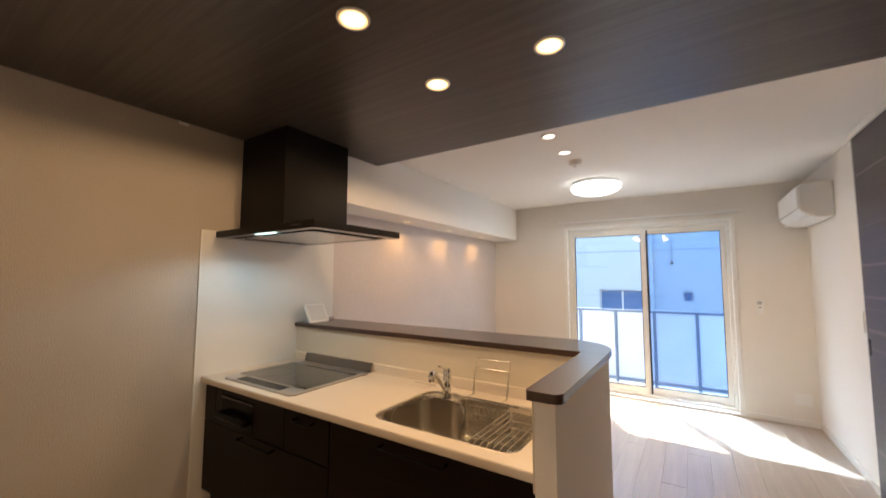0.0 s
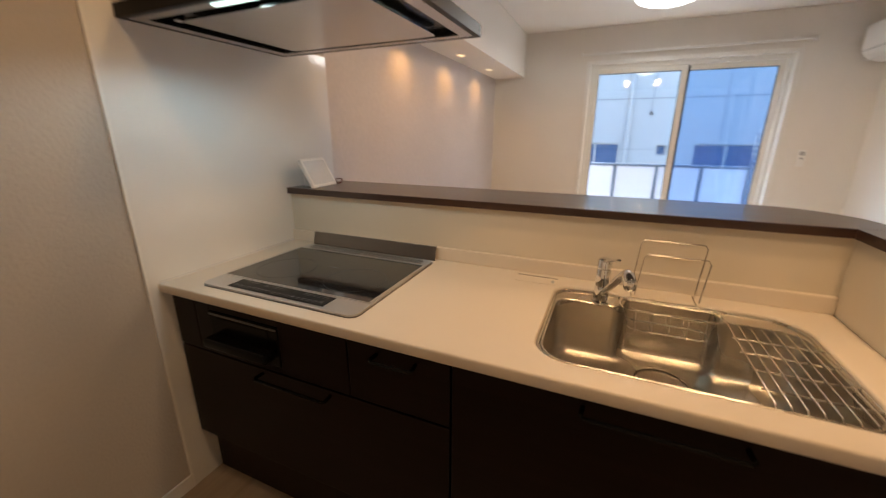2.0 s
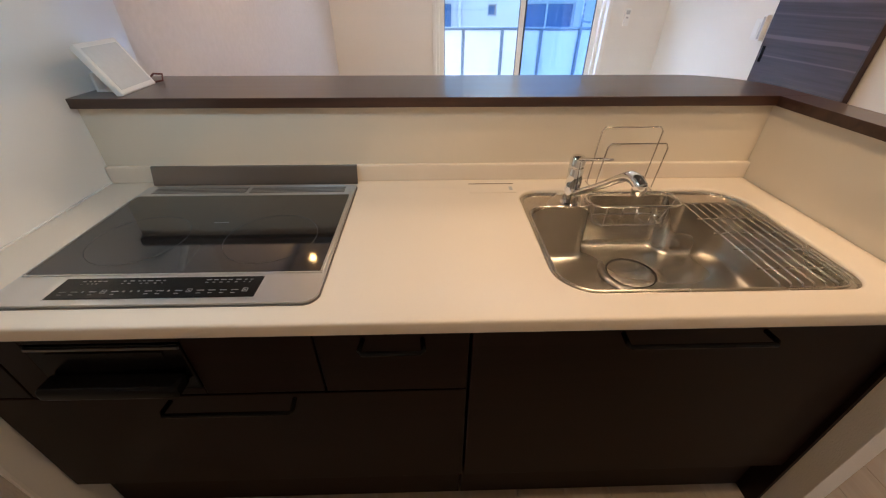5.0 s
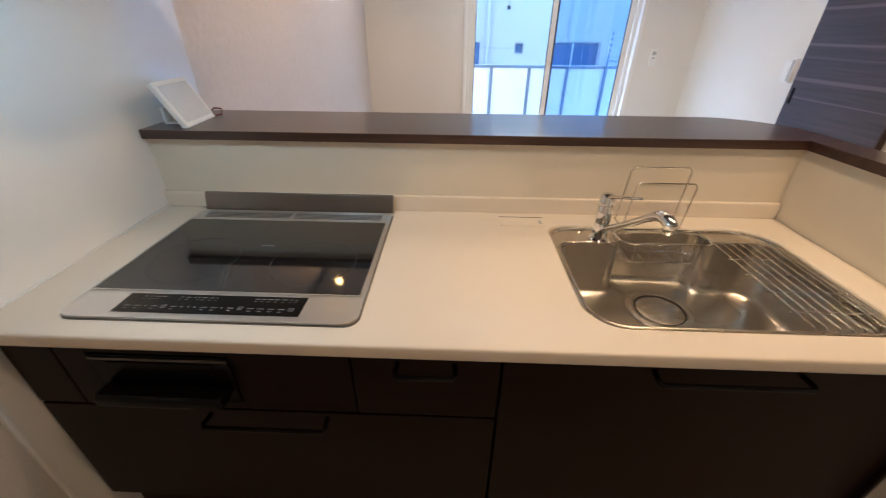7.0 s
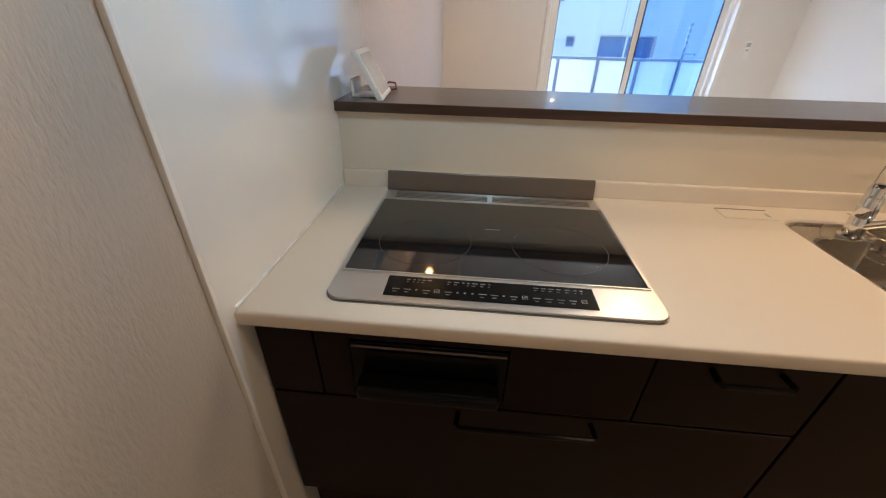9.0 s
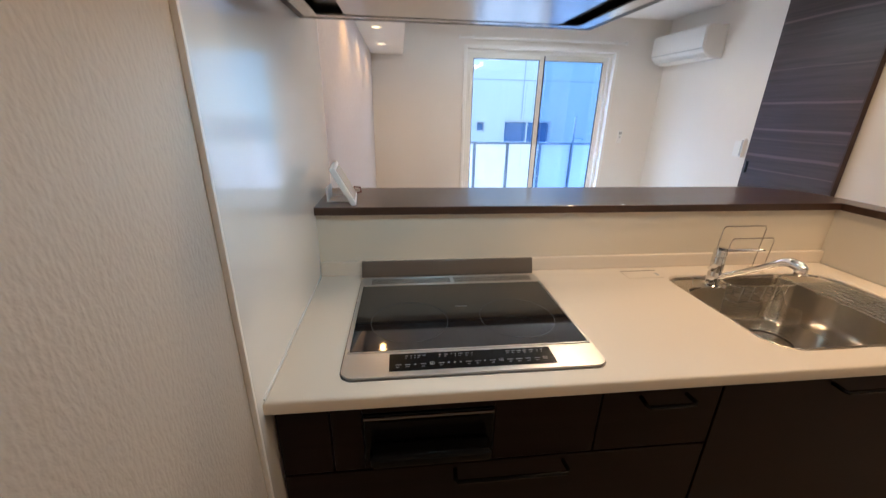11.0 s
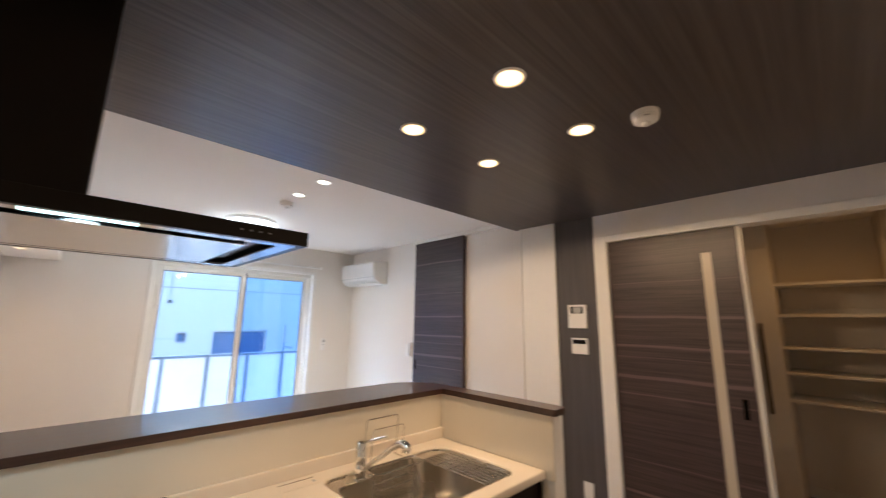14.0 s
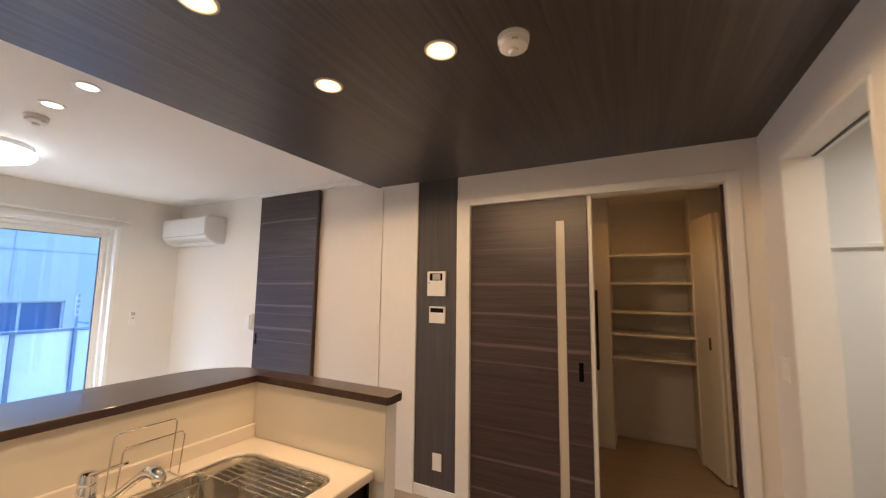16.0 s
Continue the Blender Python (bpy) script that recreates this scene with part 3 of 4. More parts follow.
def plate(name, spans, label, category):
    """A small wall fitting of named pieces (part, box, material)."""
    x0, y0, z0, x1, y1, z1 = spans[0][1]
    t = thing(name, ((x0 + x1) / 2, (y0 + y1) / 2, z0), label, category)
    for n, s, m in spans:
        part(n, box(s, bevel=min(0.003, 0.3 * min(abs(s[3] - s[0]), abs(s[4] - s[1]), abs(s[5] - s[2])))), m, t)
    return t


DX = R - 0.006
plate("intercom", [("body", (DX - 0.024, 2.507, 1.42, DX, 2.657, 1.603), M_PLASTIC), ("screen", (DX - 0.026, 2.530, 1.535, DX - 0.0235, 2.635, 1.588), M_BLACK), ("display", (DX - 0.0275, 2.545, 1.540, DX - 0.0255, 2.610, 1.584), M_PLASTICGREY), ("button", (DX - 0.026, 2.632, 1.510, DX - 0.0235, 2.644, 1.522), M_PLASTICGREY), ("talk_button", (DX - 0.026, 2.565, 1.455, DX - 0.0235, 2.60, 1.470), M_PLASTIC)], "white door intercom with a small screen", "intercom")
plate("water_heater_control", [("body", (DX - 0.016, 2.510, 1.222, DX, 2.642, 1.344), M_PLASTIC), ("screen", (DX - 0.018, 2.522, 1.300, DX - 0.0155, 2.630, 1.332), M_BLACK), ("button", (DX - 0.018, 2.53, 1.24, DX - 0.0155, 2.56, 1.255), M_PLASTIC), ("button", (DX - 0.018, 2.59, 1.24, DX - 0.0155, 2.62, 1.255), M_PLASTIC)], "white water heater control with a dark display", "control panel")
plate("wall_outlet", [("cover", (DX - 0.008, 2.53, 0.194, DX, 2.602, 0.311), M_PLASTIC), ("socket", (DX - 0.0095, 2.55, 0.225, DX - 0.0075, 2.582, 0.28), M_PLASTIC)], "white socket outlet on the dark wall strip", "socket")
plate("light_switch", [("cover", (R - 0.008, 4.68, 1.05, R, 4.755, 1.185), M_PLASTIC), ("rocker", (R - 0.012, 4.70, 1.075, R - 0.0075, 4.735, 1.16), M_PLASTIC)], "white light switch beside the dark sliding door", "light switch")
plate("light_switch", [("cover", (R - 0.030, 4.635, 1.05, R, 4.668, 1.21), M_PLASTIC), ("holder", (R - 0.033, 4.642, 1.06, R - 0.0295, 4.66, 1.2), M_PLASTICGREY)], "white remote holder beside the dark sliding door", "remote holder")
plate("air_conditioner_remote", [("body", (2.955, W - 0.022, 1.055, 3.008, W, 1.205), M_PLASTIC), ("display", (2.962, W - 0.024, 1.155, 3.0, W - 0.0215, 1.19), M_PLASTICGREY), ("button", (2.97, W - 0.024, 1.12, 2.993, W - 0.0215, 1.135), M_PLASTICGREY)], "white remote control in a wall holder", "remote control")
plate("wall_outlet", [("cover", (3.20, W - 0.008, 0.195, 3.33, W, 0.30), M_PLASTIC), ("socket", (3.215, W - 0.0095, 0.215, 3.25, W - 0.0075, 0.28), M_PLASTIC), ("socket", (3.275, W - 0.0095, 0.215, 3.31, W - 0.0075, 0.28), M_PLASTIC)], "white double socket low on the window wall", "socket")
plate("light_switch", [("cover", (3.150, Y0, 1.07, 3.245, Y0 + 0.008, 1.185), M_PLASTIC), ("rocker", (3.17, Y0 + 0.0075, 1.09, 3.225, Y0 + 0.012, 1.165), M_PLASTIC)], "white light switch beside the open doorway", "light switch")

# ---- sliding doors ----
d1 = thing("sliding_door", (R, 4.19, 0), "dark oak grain outset sliding door with pale streaks", "door")
part("leaf", box((R - 0.045, 3.805, 0.012, R - 0.010, 4.565, 2.355), bevel=0.002), M_DOOR, d1)
part("edge", box((R - 0.047, 3.792, 0.012, R - 0.008, 3.805, 2.355)), M_DOOREDGE, d1, "dark brown door edge")
part("finger_pull", box((R - 0.0475, 4.515, 0.93, R - 0.0445, 4.54, 1.03), bevel=0.001), M_BLACK, d1, "black recessed finger pull")
casing("door_2", [(R - 0.055, 3.09, 2.357, R, 4.60, 2.398), (R - 0.012, 4.566, 0, R, 4.60, 2.357), (R - 0.03, 3.087, 0, R, 3.10, 2.357)], "white head track and jamb of the outset sliding door", 0.002)

casing("door_3", [(R - 0.012, 2.322, 0, R + 0.12, 2.424, 2.132), (R - 0.012, 0.738, 0, R + 0.12, 0.803, 2.132), (R - 0.012, 0.803, 2.080, R + 0.12, 2.322, 2.132)], "white casing of the double sliding doorway", 0.003)
casing("door_post", [(R + 0.035, 1.500, 0, R + 0.09, 1.525, 2.08)], "white meeting post of the sliding doorway", 0.002)
d3 = thing("sliding_door", (R + 0.04, 1.92, 0), "dark oak grain sliding door with a narrow glass strip", "door")
part("leaf", box((R + 0.02, 1.722, 0.010, R + 0.054, 2.322, 2.079), (R + 0.02, 1.526, 0.010, R + 0.054, 1.665, 2.079), (R + 0.02, 1.665, 1.93, R + 0.054, 1.722, 2.079), (R + 0.02, 1.665, 0.010, R + 0.054, 1.722, 0.18)), M_DOOR, d3)
part("glass_strip", box((R + 0.028, 1.665, 0.18, R + 0.046, 1.722, 1.93)), M_FROST, d3, "narrow frosted glass strip")
part("finger_pull", box((R + 0.0165, 1.567, 0.915, R + 0.0205, 1.595, 1.03), bevel=0.001), M_BLACK, d3, "black recessed finger pull")
d4 = thing("sliding_door", (R + 0.09, 0.83, 0), "dark brown sliding door pushed open, seen by its edge", "door")
part("leaf", box((R + 0.060, 0.775, 0.010, R + 0.094, 0.818, 2.079)), M_DOOREDGE, d4)
part("latch", box((R + 0.07, 0.818, 1.0, R + 0.085, 0.822, 1.06)), M_BRASS, d4)

bar = thing("pantry_door", (4.90, 1.6, 0), "cream pantry door with a long dark bar handle", "door")
part("leaf", box((4.90, 1.505, 0.012, 4.93, 2.25, 2.15), bevel=0.002), M_TRIM, bar)
part("bar_handle", box((4.865, 1.610, 0.72, 4.885, 1.635, 1.48), bevel=0.005), M_DOOREDGE, bar, "long dark brown bar handle")
for z in (0.80, 1.40):
    part("handle_foot", box((4.884, 1.616, z, 4.901, 1.629, z + 0.02)), M_DOOREDGE, bar)
for z in (1.83, 1.56, 1.284, 1.073, 0.85):
    s = thing("pantry_shelf", (5.13, 1.16, z), "pale wooden shelf board in the pantry recess", "shelf", "pantry shelves")
    part("board", box((4.935, 0.822, z - 0.022, 5.33, 1.498, z), bevel=0.002), M_TRIM, s)
cleat = thing("shelf_cleat", (5.32, 1.16, 1.56), "pale wooden rail fixed above the pantry shelf", "cleat")
part("rail", box((5.305, 0.822, 1.561, 5.33, 1.498, 1.615), bevel=0.002), M_TRIM, cleat)
fold = thing("folding_door", (4.78, 0.75, 0), "cream folding door standing open beside the shelves", "door")
for a, b in (((4.97, 0.812), (4.60, 0.69)), ((4.93, 0.74), (4.585, 0.655))):
    v = Vector((b[0] - a[0], b[1] - a[1], 0))
    p = part("panel", box((0, -0.012, 0.015, v.length, 0.012, 2.12), bevel=0.002), M_TRIM, fold)
    p.matrix_basis = Matrix.Translation((*a, 0)) @ Matrix.Rotation(math.atan2(v.y, v.x), 4, "Z")
part("knob", box((4.70, 0.738, 1.0, 4.715, 0.752, 1.10), bevel=0.003), M_BRASS, fold)

# ---- kitchen peninsula ----
structure("half_wall", box((0, 2.722, 0, 2.066, 2.86, 1.073), (2.004, 2.040, 0, 2.066, 2.722, 1.073), bevel=0.002), M_WALL, "white half wall behind and beside the counter", "half wall")
structure("wall_kitchen_panel", box((0, 2.052, 0.0, 0.006, 3.034, 1.70)), M_PANEL, "glossy white kitchen wall panel beside the hob", "wall panel")
structure("panel_edge_profile", box((0, 2.044, 0.0, 0.010, 2.052, 1.70), bevel=0.001), M_PLASTIC, "slim white edge profile of the kitchen panel", "trim")
structure("splash_panel", box((0.006, 2.716, 0.90, 2.004, 2.722, 1.073)), M_SPLASHDIM, "glossy cream splashback under the counter cap, darkened for weak warm lamplight", "wall panel")
structure("splash_panel_side", box((1.9985, 2.040, 0.815, 2.004, 2.716, 1.073)), M_SPLASHDIM, "glossy cream splashback at the sink end, darkened for weak warm lamplight", "wall panel")

cap = thing("bar_counter", (1.0, 2.86, 1.073), "dark walnut L-shaped cap board on the half wall", "counter")
part("board", slab(fillet([(0.0, 2.695, 0), (2.088, 2.695, 0), (2.088, 3.03, 0.25), (0.0, 3.03, 0)], 12), 1.073, 1.100, bevel=0.005), M_CAP, cap)
part("return_board", slab(fillet([(1.985, 2.020, 0.014), (2.088, 2.020, 0.03), (2.088, 2.6945, 0), (1.985, 2.6945, 0)]), 1.073, 1.100, bevel=0.005), M_CAP, cap)

SINK = fillet([(1.249, 2.156, 0.085), (1.897, 2.156, 0.055), (1.897, 2.622, 0.10), (1.249, 2.622, 0.055)], 10)
counter = thing("kitchen_counter", (1.0, 2.39, 0.80), "cream acrylic kitchen worktop with a moulded upstand", "worktop")
part("worktop", slab([(0.006, 2.082), (1.998, 2.082), (1.998, 2.716), (0.006, 2.716)], 0.816, 0.85, [SINK], bevel=0.007), M_COUNTER, counter, smooth=True)
part("upstand", box((0.007, 2.700, 0.849, 1.998, 2.716, 0.902), bevel=0.004), M_COUNTER, counter)
part("sealant", box((0.006, 2.09, 0.8495, 0.010, 2.70, 0.854)), M_PANEL, counter)
plate("counter_cover_plate", [("plate", (1.108, 2.606, 0.85, 1.246, 2.666, 0.8515), M_COUNTER), ("edge", (1.108, 2.666, 0.85, 1.246, 2.669, 0.8525), M_BRASS), ("print", (1.228, 2.622, 0.8512, 1.238, 2.646, 0.8518), M_PLASTICGREY)], "small cream cover plate set on the worktop", "cover plate")

# cabinets
cab = thing("base_cabinet", (0.55, 2.4, 0), "dark brown drawer cabinet below the hob", "cabinet", "kitchen base cabinets")
part("carcass", box((0.02, 2.135, 0.215, 1.068, 2.70, 0.815)), M_CAB, cab)
part("filler", box((0.012, 2.113, 0.612, 0.124, 2.135, 0.812), bevel=0.002), M_CAB, cab)
part("grill_surround", box((0.128, 2.113, 0.612, 0.196, 2.135, 0.812), (0.196, 2.113, 0.776, 0.50, 2.135, 0.812), (0.50, 2.113, 0.612, 0.756, 2.135, 0.812), (0.196, 2.113, 0.612, 0.50, 2.135, 0.632), bevel=0.002), M_CAB, cab)
part("plinth", box((0.012, 2.165, 0, 1.068, 2.18, 0.215)), M_KICK, cab)


def handle(parent, x0, x1, z, y=2.113):
    """A flat bar pull on two arms."""
    o = 0.036
    pts = [(x0 + 0.006, y, z), (x0 + 0.003, y - o + 0.006, z), (x0 + 0.009, y - o, z - 0.001), (x1 - 0.009, y - o, z - 0.001), (x1 - 0.003, y - o + 0.006, z), (x1 - 0.006, y, z)]
    return part("handle", tube(pts, 0.0052, 8), M_BLACK, parent, "black bar handle", smooth=True)


d = part("drawer_front", box((0.012, 2.113, 0.222, 1.068, 2.135, 0.606), bevel=0.002), M_CAB, cab)
handle(d, 0.405, 0.69, 0.590)
d = part("drawer_front", box((0.760, 2.113, 0.612, 1.068, 2.135, 0.812), bevel=0.002), M_CAB, cab)
handle(d, 0.850, 0.98, 0.774)
cab2 = thing("base_cabinet", (1.53, 2.4, 0), "dark brown cabinet below the sink", "cabinet", "kitchen base cabinets")
part("carcass", box((1.074, 2.135, 0.215, 1.99, 2.70, 0.62)), M_CAB, cab2)
part("plinth", box((1.074, 2.165, 0, 1.99, 2.18, 0.215)), M_KICK, cab2)
d = part("drawer_front", box((1.074, 2.113, 0.222, 1.992, 2.135, 0.812), bevel=0.002), M_CAB, cab2)
handle(d, 1.370, 1.672, 0.778)
part("end_panel", box((1.985, 2.10, 0.0, 1.997, 2.70, 0.815), bevel=0.001), M_CAB, cab2)

grill = thing("fish_grill", (0.35, 2.12, 0.632), "black built-in fish grill drawer with a wide grip", "grill")
part("front", box((0.198, 2.110, 0.634, 0.498, 2.14, 0.774), bevel=0.003), M_BLACK, grill)
part("top_strip", box((0.20, 2.1075, 0.762, 0.496, 2.1105, 0.768)), M_STEELDARK, grill, "thin steel strip")
part("window_pane", box((0.235, 2.1078, 0.705, 0.46, 2.1102, 0.755)), M_BLACK, grill)
part("grip", box((0.212, 2.062, 0.664, 0.488, 2.111, 0.698), bevel=0.011, seg=4), M_BLACK, grill, "rounded black grip", smooth=True)

# hob
hob = thing("induction_hob", (0.46, 2.42, 0.85), "black glass induction hob with a silver control edge", "hob")
part("tray", slab(fillet([(0.150, 2.134, 0.03), (0.774, 2.134, 0.03), (0.768, 2.656, 0.012), (0.154, 2.656, 0.012)]), 0.849, 0.858, bevel=0.003), M_SILVER, hob)
part("glass", slab(fillet([(0.162, 2.226, 0.003), (0.762, 2.226, 0.003), (0.758, 2.585, 0.003), (0.164, 2.585, 0.003)]), 0.857, 0.8605, bevel=0.001), M_GLASSBLACK, hob, "glossy black ceramic glass")
part("control_panel", box((0.258, 2.150, 0.857, 0.652, 2.212, 0.8595)), M_BLACK, hob)
part("panel_border", box((0.256, 2.148, 0.857, 0.258, 2.214, 0.8592), (0.258, 2.212, 0.857, 0.652, 2.214, 0.8592)), M_SILVER, hob)
random.seed(7)


def marking(x, y, w, h):
    part("marking", box((x, y, 0.8592, x + w, y + h, 0.8598)), M_GREYPRINT, hob)


for g0, g1 in ((0.295, 0.345), (0.375, 0.455), (0.540, 0.630)):
    x = g0
    while x < g1:
        w = random.uniform(0.004, 0.013)
        marking(x, 2.2010, w, 0.0026)
        if random.random() < 0.7:
            marking(x, 2.1935, w * 0.6, 0.0018)
        x += w + random.uniform(0.003, 0.007)
x = 0.272
while x < 0.628:
    kind = random.random()
    if kind < 0.35:
        for a, b, w, h in ((0, 0, 0.010, 0.0012), (0, 0.009, 0.010, 0.0012), (0, 0.0012, 0.0012, 0.0078), (0.0088, 0.0012, 0.0012, 0.0078), (0.003, 0.004, 0.004, 0.002)):
            marking(x + a, 2.165 + b, w, h)
        x += 0.020
    elif kind < 0.6:
        marking(x, 2.168, 0.004, 0.004)
        x += 0.014
    else:
        marking(x, 2.169, 0.014, 0.0022)
        marking(x + 0.002, 2.161, 0.008, 0.0018)
        x += 0.022
part("front_lip", slab(fillet([(0.147, 2.131, 0.032), (0.777, 2.131, 0.032), (0.771, 2.659, 0.012), (0.151, 2.659, 0.012)]), 0.8485, 0.8525, bevel=0.001), M_STEELDARK, hob)
part("glass_frame", box((0.157, 2.226, 0.8575, 0.1615, 2.585, 0.862), (0.7625, 2.226, 0.8575, 0.767, 2.585, 0.862), (0.157, 2.222, 0.8575, 0.767, 2.2255, 0.8605)), M_SILVER, hob, "thin silver edge of the glass")
part("emblem", box((0.448, 2.430, 0.8604, 0.484, 2.4335, 0.8609)), M_GREYPRINT, hob)
vent = part("vent", box((0.165, 2.588, 0.857, 0.757, 2.648, 0.8605), bevel=0.002), M_SILVER, hob)
for x0, x1 in ((0.190, 0.455), (0.468, 0.740)):
    part("slot", box((x0, 2.602, 0.8600, x1, 2.638, 0.8612)), M_STEELDARK, vent)
    for k in range(4):
        part("louvre", box((x0 + 0.001, 2.605 + k * 0.009, 0.8610, x1 - 0.001, 2.6065 + k * 0.009, 0.8625)), M_SILVER, vent)
for cx, cy, r in ((0.310, 2.36, 0.105), (0.615, 2.36, 0.105)):
    part("cooking_ring", lathe([(r, 0), (r, 0.0004), (r + 0.0012, 0.0004), (r + 0.0012, 0)], (cx, cy, 0.8605), 56), M_RINGPRINT, hob)
guard = thing("splash_guard", (0.46, 2.69, 0.85), "dark steel splash guard behind the hob", "splash guard")
bm = box((0.152, 2.690, 0.852, 0.768, 2.6945, 0.906), bevel=0.001)
for v in bm.verts:
    v.co.y -= (0.906 - v.co.z) * 0.30
part("sheet", bm, M_STEELDARK, guard, "sloping brushed steel sheet")
part("fold", box((0.152, 2.690, 0.902, 0.768, 2.699, 0.906), bevel=0.001), M_STEELDARK, guard)

# sink
sink = thing("kitchen_sink", (1.58, 2.38, 0.65), "stainless steel sink with rounded basin and rear ledge", "sink")
BOWL = fillet([(1.262, 2.170, 0.078), (1.880, 2.170, 0.045), (1.880, 2.548, 0.06), (1.712, 2.548, 0.03), (1.694, 2.602, 0.024), (1.462, 2.602, 0.024), (1.444, 2.534, 0.03), (1.262, 2.534, 0.045)], 8)
part("rim", slab(SINK, 0.830, 0.8385, [BOWL], bevel=0.0012), M_STEEL, sink)
c = Vector((1.578, 2.389))
part("bead", tube([(c.x + (p.x - c.x) * 0.984, c.y + (p.y - c.y) * (0.974 if p.y > c.y else 1.02), 0.8395) for p in SINK], 0.0048, 8, closed=True), M_STEEL, sink, "raised polished steel edge", smooth=True)
part("inner_bead", tube([(p.x, p.y, 0.8395) for p in BOWL], 0.0032, 8, closed=True), M_STEEL, sink, "rolled steel edge of the basin", smooth=True)
c = Vector((1.58, 2.37))


def shrunk(f, z):
    return [(c.x + (p.x - c.x) * f, c.y + (p.y - c.y) * f, z) for p in BOWL]


bm, vs = loft([shrunk(1.0, 0.839), shrunk(0.998, 0.83), shrunk(0.99, 0.70), shrunk(0.985, 0.685), shrunk(0.965, 0.672), shrunk(0.93, 0.667), shrunk(0.80, 0.665), shrunk(0.45, 0.663)])
bm.faces.new(vs[-1])
bmesh.ops.recalc_face_normals(bm, faces=bm.faces[:])
bmesh.ops.reverse_faces(bm, faces=bm.faces[:])
part("basin", bm, M_STEEL, sink, smooth=True)
part("drain_ring", lathe([(0.066, 0.002), (0.070, 0.005), (0.080, 0.006), (0.090, 0.004), (0.093, 0.001)], (1.57, 2.448, 0.664), 40), M_STEEL, sink, smooth=True)
part("drain_seat", lathe([(0.0655, 0.0035), (0.0675, 0.0045), (0.0695, 0.0055), (0.070, 0.003)], (1.57, 2.448, 0.664), 40), M_KICK, sink, smooth=True)
part("drain_cover", lathe([(0, 0.008), (0.045, 0.0075), (0.058, 0.0055), (0.066, 0.002)], (1.57, 2.448, 0.664), 40), M_STEEL, sink, smooth=True)
part("embossed_mark", box((1.545, 2.440, 0.6712, 1.585, 2.446, 0.6722), bevel=0.0004), M_WIRE, sink)

rack = thing("draining_grid", (1.79, 2.37, 0.838), "stainless wire draining grid lying over the sink", "draining grid")
for k in range(7):
    gx = 1.712 + k * 0.0245
    part("wire", tube([(gx, 2.172, 0.836), (gx, 2.180, 0.8445), (gx, 2.530, 0.8445), (gx, 2.544, 0.841)], 0.0022, 6), M_WIRE, rack, smooth=True)
for gy in (2.236, 2.310, 2.384, 2.457):
    part("cross_wire", tube([(1.706, gy, 0.8402), (1.882, gy, 0.8402), (1.890, gy, 0.843)], 0.0022, 6), M_WIRE, rack, smooth=True)

basket = thing("wire_basket", (1.575, 2.565, 0.77), "wire sponge basket hung at the back of the sink", "basket")
loop = [(p.x, p.y, 0.845) for p in fillet([(1.445, 2.520, 0.035), (1.708, 2.520, 0.03), (1.708, 2.612, 0.03), (1.445, 2.612, 0.035)], 5)]
part("rim", tube(loop, 0.0026, 6, closed=True), M_CHROME, basket, smooth=True)
part("ring", tube([(1.576 + (x - 1.576) * 0.80, 2.566 + (y - 2.566) * 0.72, 0.778) for x, y, _ in loop], 0.0018, 6, closed=True), M_CHROME, basket, smooth=True)
for k in range(5):
    bx = 1.488 + k * 0.044
    part("wire", tube([(bx, 2.521, 0.845), (bx + 0.006, 2.535, 0.770), (bx + 0.006, 2.596, 0.770), (bx, 2.611, 0.845)], 0.0015, 6), M_CHROME, basket, smooth=True)
for bx, dx in ((1.4465, 0.03), (1.7065, -0.03)):
    part("side_wire", tube([(bx, 2.566, 0.845), (bx + dx, 2.566, 0.778)], 0.0015, 6), M_CHROME, basket, smooth=True)

holder = thing("cutting_board_stand", (1.58, 2.64, 0.85), "thin wire cutting board stand behind the sink", "board stand")
for x0, x1, z1, yy in ((1.487, 1.664, 1.022, 2.668), (1.498, 1.672, 0.986, 2.632)):
    pts = [(x0 - 0.012, yy - 0.002, 0.853), (x0, yy, z1 - 0.012), (x0 + 0.008, yy, z1), (x1 - 0.008, yy, z1), (x1, yy, z1 - 0.012), (x1 - 0.012, yy - 0.002, 0.853)]
    part("loop", tube(pts, 0.0022, 6), M_WIRE, holder, smooth=True)
for xx in (1.488, 1.662):
    part("foot", tube([(xx - 0.012, 2.61, 0.8525), (xx - 0.012, 2.68, 0.8525)], 0.0022, 6), M_WIRE, holder, smooth=True)

TX, TY, DXT, DYT = 1.388, 2.552, 0.26, -0.966
tap = thing("kitchen_tap", (TX, TY, 0.841), "chrome single-lever kitchen tap with a swivel spout", "tap")
part("body", lathe([(0, 0), (0.027, 0), (0.027, 0.005), (0.022, 0.010), (0.021, 0.050), (0.0195, 0.054), (0.0195, 0.057), (0.021, 0.061), (0.021, 0.105), (0.0195, 0.107), (0.0195, 0.110), (0.0215, 0.112), (0.0205, 0.134), (0.015, 0.141), (0, 0.143)], (TX, TY, 0.841), 32), M_CHROME, tap, smooth=True)


def along(stations):
    return [(TX + DXT * a, TY + DYT * a, z) for a, z in stations]


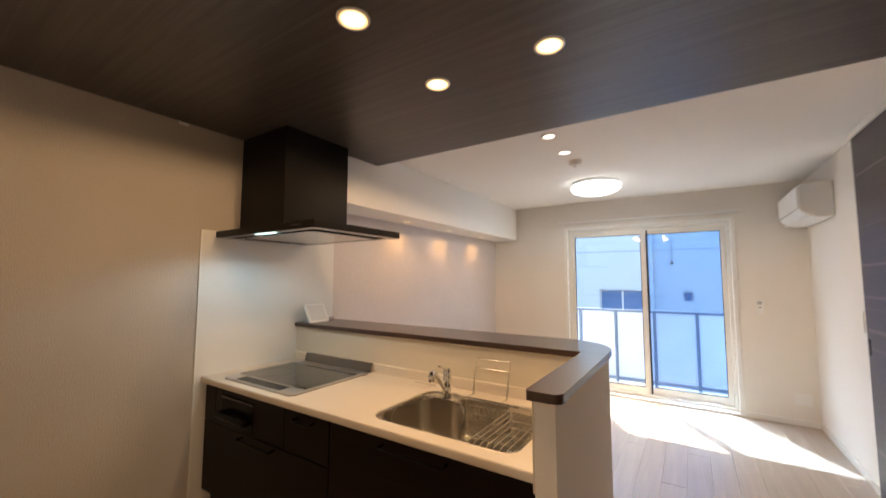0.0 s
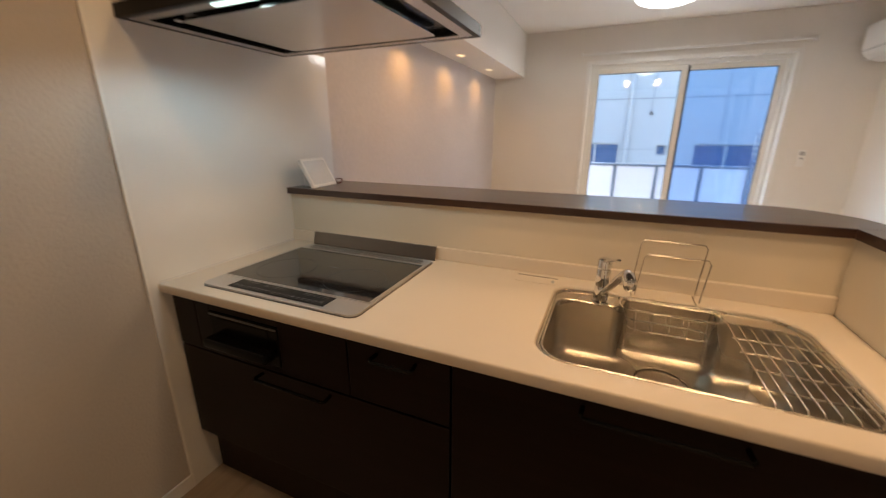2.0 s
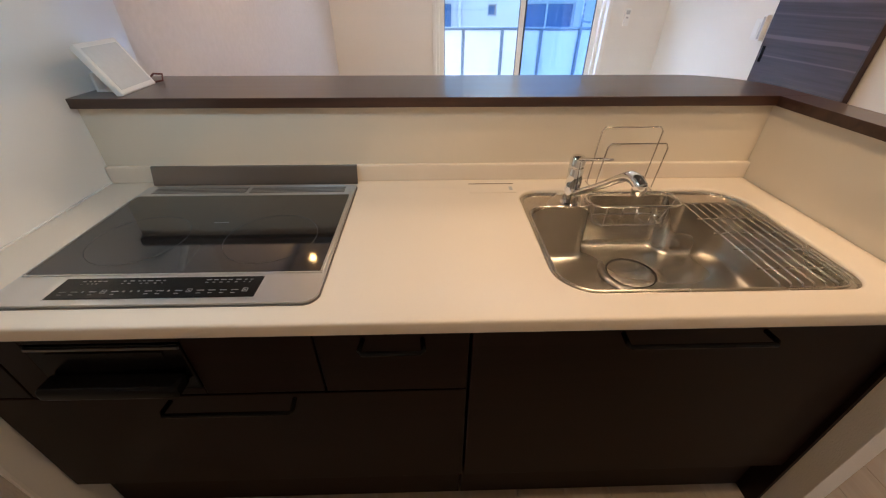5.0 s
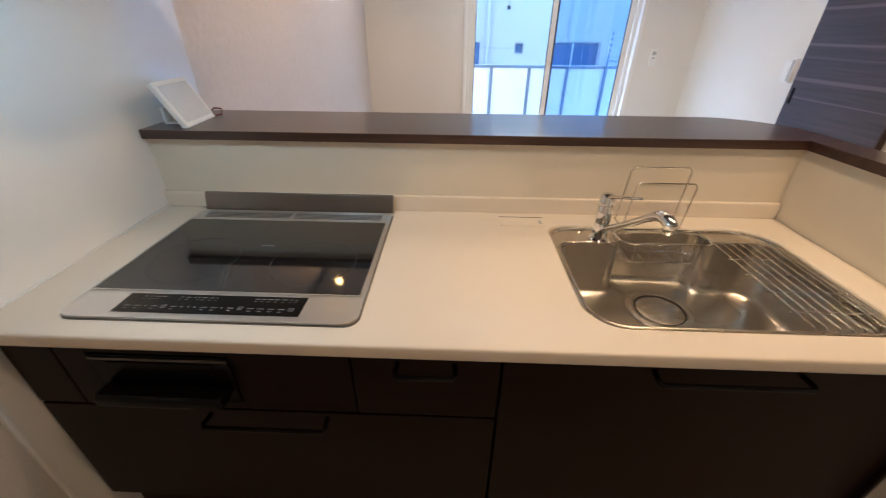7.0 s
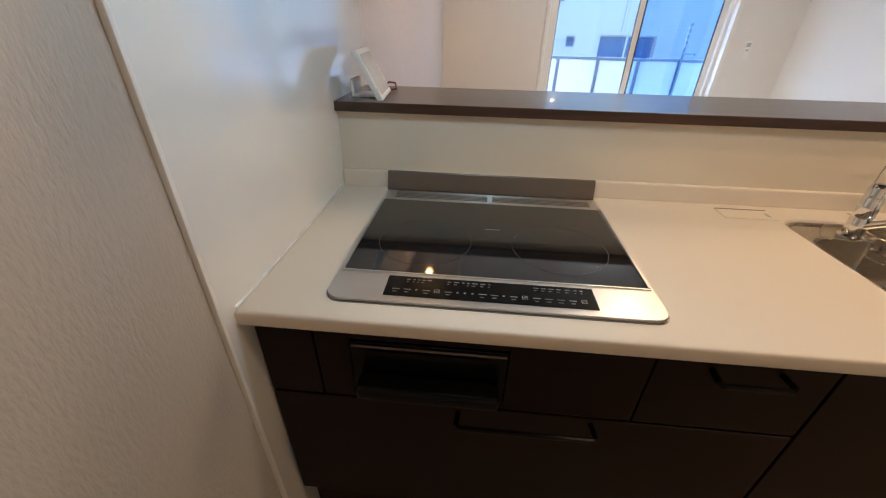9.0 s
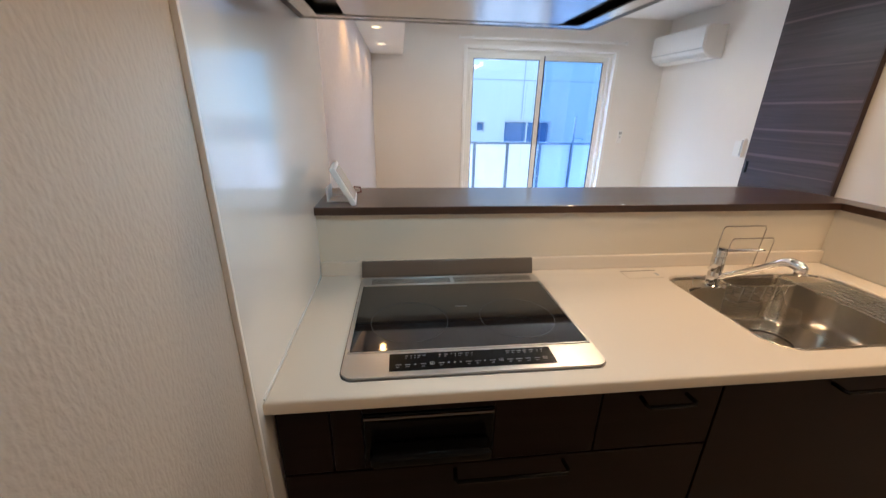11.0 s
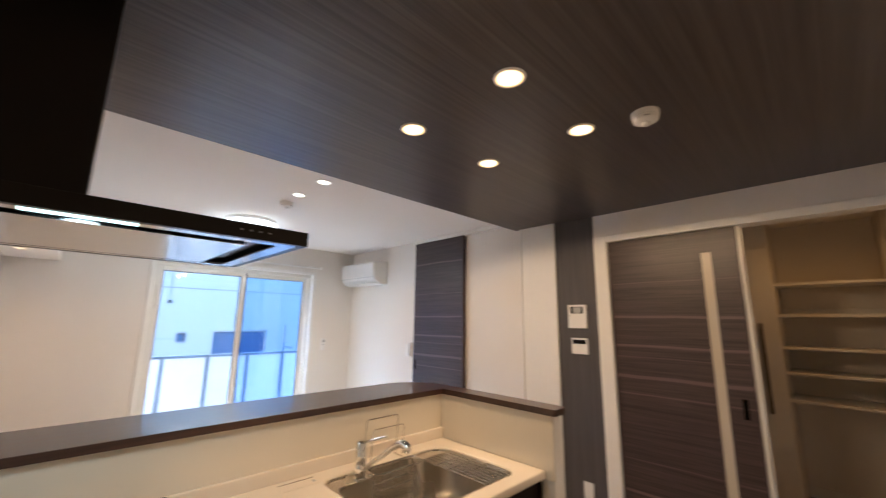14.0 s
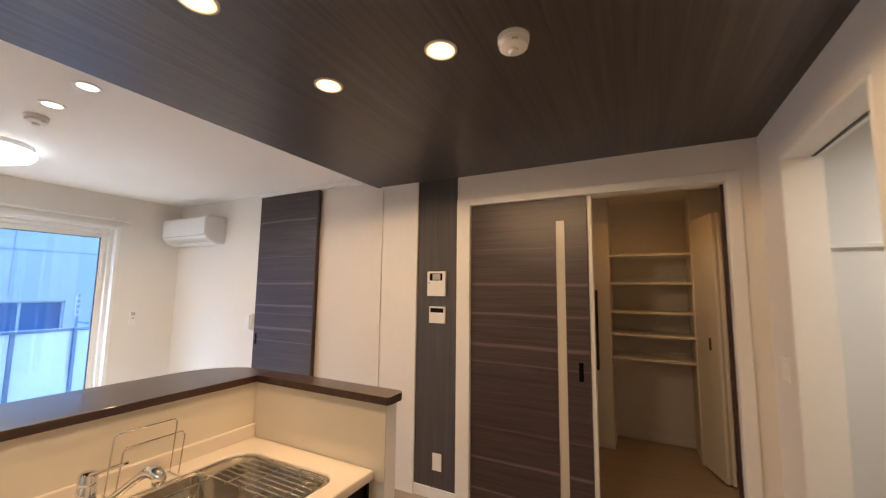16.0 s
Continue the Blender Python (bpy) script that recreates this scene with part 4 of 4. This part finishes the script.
bm = tube(along(((0.0, 0.972), (0.02, 0.980), (0.055, 0.993), (0.095, 1.008), (0.122, 1.016))), [0.012, 0.0115, 0.009, 0.008, 0.006], 12)
for v in bm.verts:
    a = (v.co.y - TY) / DYT
    mid = 0.972 + 0.37 * a
    v.co.z = mid + (v.co.z - mid) * 0.5
part("lever", bm, M_CHROME, tap, "flat chrome lever", smooth=True)
part("spout", tube(along(((0.010, 0.874), (0.05, 0.903), (0.11, 0.946), (0.155, 0.981), (0.180, 0.998), (0.198, 1.004), (0.216, 1.002), (0.229, 0.994))), [0.0105, 0.0098, 0.0095, 0.0098, 0.0115, 0.0140, 0.0155, 0.0145], 16), M_CHROME, tap, smooth=True)
part("spout_head", lathe([(0, 0.014), (0.013, 0.012), (0.0155, 0.004), (0.0145, -0.012), (0.0115, -0.016), (0, -0.016)], (TX + DXT * 0.226, TY + DYT * 0.226, 0.991), 20, Matrix.Rotation(radians(14), 4, "X")), M_CHROME, tap, smooth=True)

# range hood
hood = thing("range_hood", (0.45, 2.45, 1.66), "black slim range hood with steel underside plate", "range hood")
part("canopy", box((0.004, 2.130, 1.658, 0.906, 2.150, 1.696), (0.004, 2.745, 1.658, 0.906, 2.766, 1.696), (0.004, 2.150, 1.658, 0.024, 2.745, 1.696), (0.886, 2.150, 1.658, 0.906, 2.745, 1.696), (0.024, 2.150, 1.686, 0.886, 2.745, 1.696), bevel=0.001), M_HOOD, hood)
part("lip", box((0.024, 2.150, 1.6585, 0.886, 2.185, 1.664), (0.024, 2.715, 1.6585, 0.886, 2.745, 1.664), (0.024, 2.185, 1.6585, 0.065, 2.715, 1.664), (0.845, 2.185, 1.6585, 0.886, 2.715, 1.664)), M_HOODIN, hood, "brushed steel lip")
part("recess", box((0.024, 2.150, 1.676, 0.886, 2.745, 1.680)), M_BLACK, hood)
part("baffle_plate", slab(fillet([(0.145, 2.225, 0.02), (0.775, 2.225, 0.02), (0.775, 2.685, 0.02), (0.145, 2.685, 0.02)]), 1.656, 1.664, bevel=0.002), M_HOODIN, hood, "polished steel underside plate")
for px in (0.16, 0.76):
    part("hook", box((px - 0.012, 2.205, 1.652, px + 0.012, 2.225, 1.672), bevel=0.002), M_CHROME, hood)
part("light_strip", box((0.37, 2.158, 1.6565, 0.545, 2.178, 1.659), bevel=0.001), M_HOODGLOW, hood, "lit greenish white light strip")
for k in range(4):
    part("button", box((0.735 + k * 0.022, 2.1285, 1.676, 0.741 + k * 0.022, 2.1305, 1.680)), M_GREYPRINT, hood)
part("duct_cover", box((0.004, 2.272, 1.694, 0.458, 2.748, DARK), bevel=0.002), M_HOOD, hood, "tall black duct cover")
part("screw", box((0.457, 2.735, 2.235, 0.460, 2.742, 2.242)), M_PLASTICGREY, hood)

# tablet on the cap
tab = thing("tablet", (0.10, 2.81, 1.10), "white tablet leaning on the walnut cap, its screen painted pale as reflected light", "tablet")
tm = Matrix.Translation((0.135, 2.815, 1.1015)) @ Matrix.Rotation(radians(5), 4, "Z") @ Matrix.Rotation(radians(-28), 4, "Y")
for n, s, mt, bv in (("body", (-0.018, -0.09, 0, 0, 0.09, 0.145), M_PLASTIC, 0.004), ("screen", (-0.001, -0.077, 0.014, 0.0012, 0.077, 0.131), M_TABSHEEN, 0.0)):
    part(n, box(s, bevel=bv), mt, tab).matrix_basis = tm
part("stand", box((0.035, 2.775, 1.1005, 0.11, 2.855, 1.106), (0.035, 2.775, 1.106, 0.042, 2.855, 1.15), bevel=0.001), M_PLASTIC, tab)
part("cable", tube([(0.10, 2.90, 1.106), (0.115, 2.925, 1.125), (0.135, 2.935, 1.122), (0.14, 2.92, 1.106), (0.12, 2.91, 1.103)], 0.003, 6), M_RED, tab, "dark red cable", smooth=True)
clip = thing("wall_hook", (0.0, 1.93, 2.28), "tiny white clip at the top of the wall", "clip")
part("clip", box((0, 1.90, 2.285, 0.012, 1.95, 2.30), bevel=0.003), M_PLASTIC, clip)

# ---- floor planks ----
floor = bpy.data.objects["floor"]
PW, PL = 0.151, 1.81
plank = bpy.data.meshes.new("plank")
bm = box((0, 0, -0.012, PW - 0.0012, PL - 0.0012, 0), bevel=0.0008, seg=1)
bm.to_mesh(plank)
bm.free()
plank.materials.append(M_FLOOR)
for i in range(37):
    for j in range(-1, 5):
        x, y = -0.1 + i * PW, -1.4 + j * PL + (i * 0.61) % PL
        lo, top = (0.52, 2.42) if x > R else (-0.99, W - 0.002)
        a, b = max(y, lo), min(y + PL, top)
        if b - a < 0.02:
            continue
        o = new("plank", plank)
        o.parent = floor
        o.matrix_basis = Matrix.Translation((x, a, 0)) @ Matrix.Diagonal((1, (b - a) / PL, 1, 1))
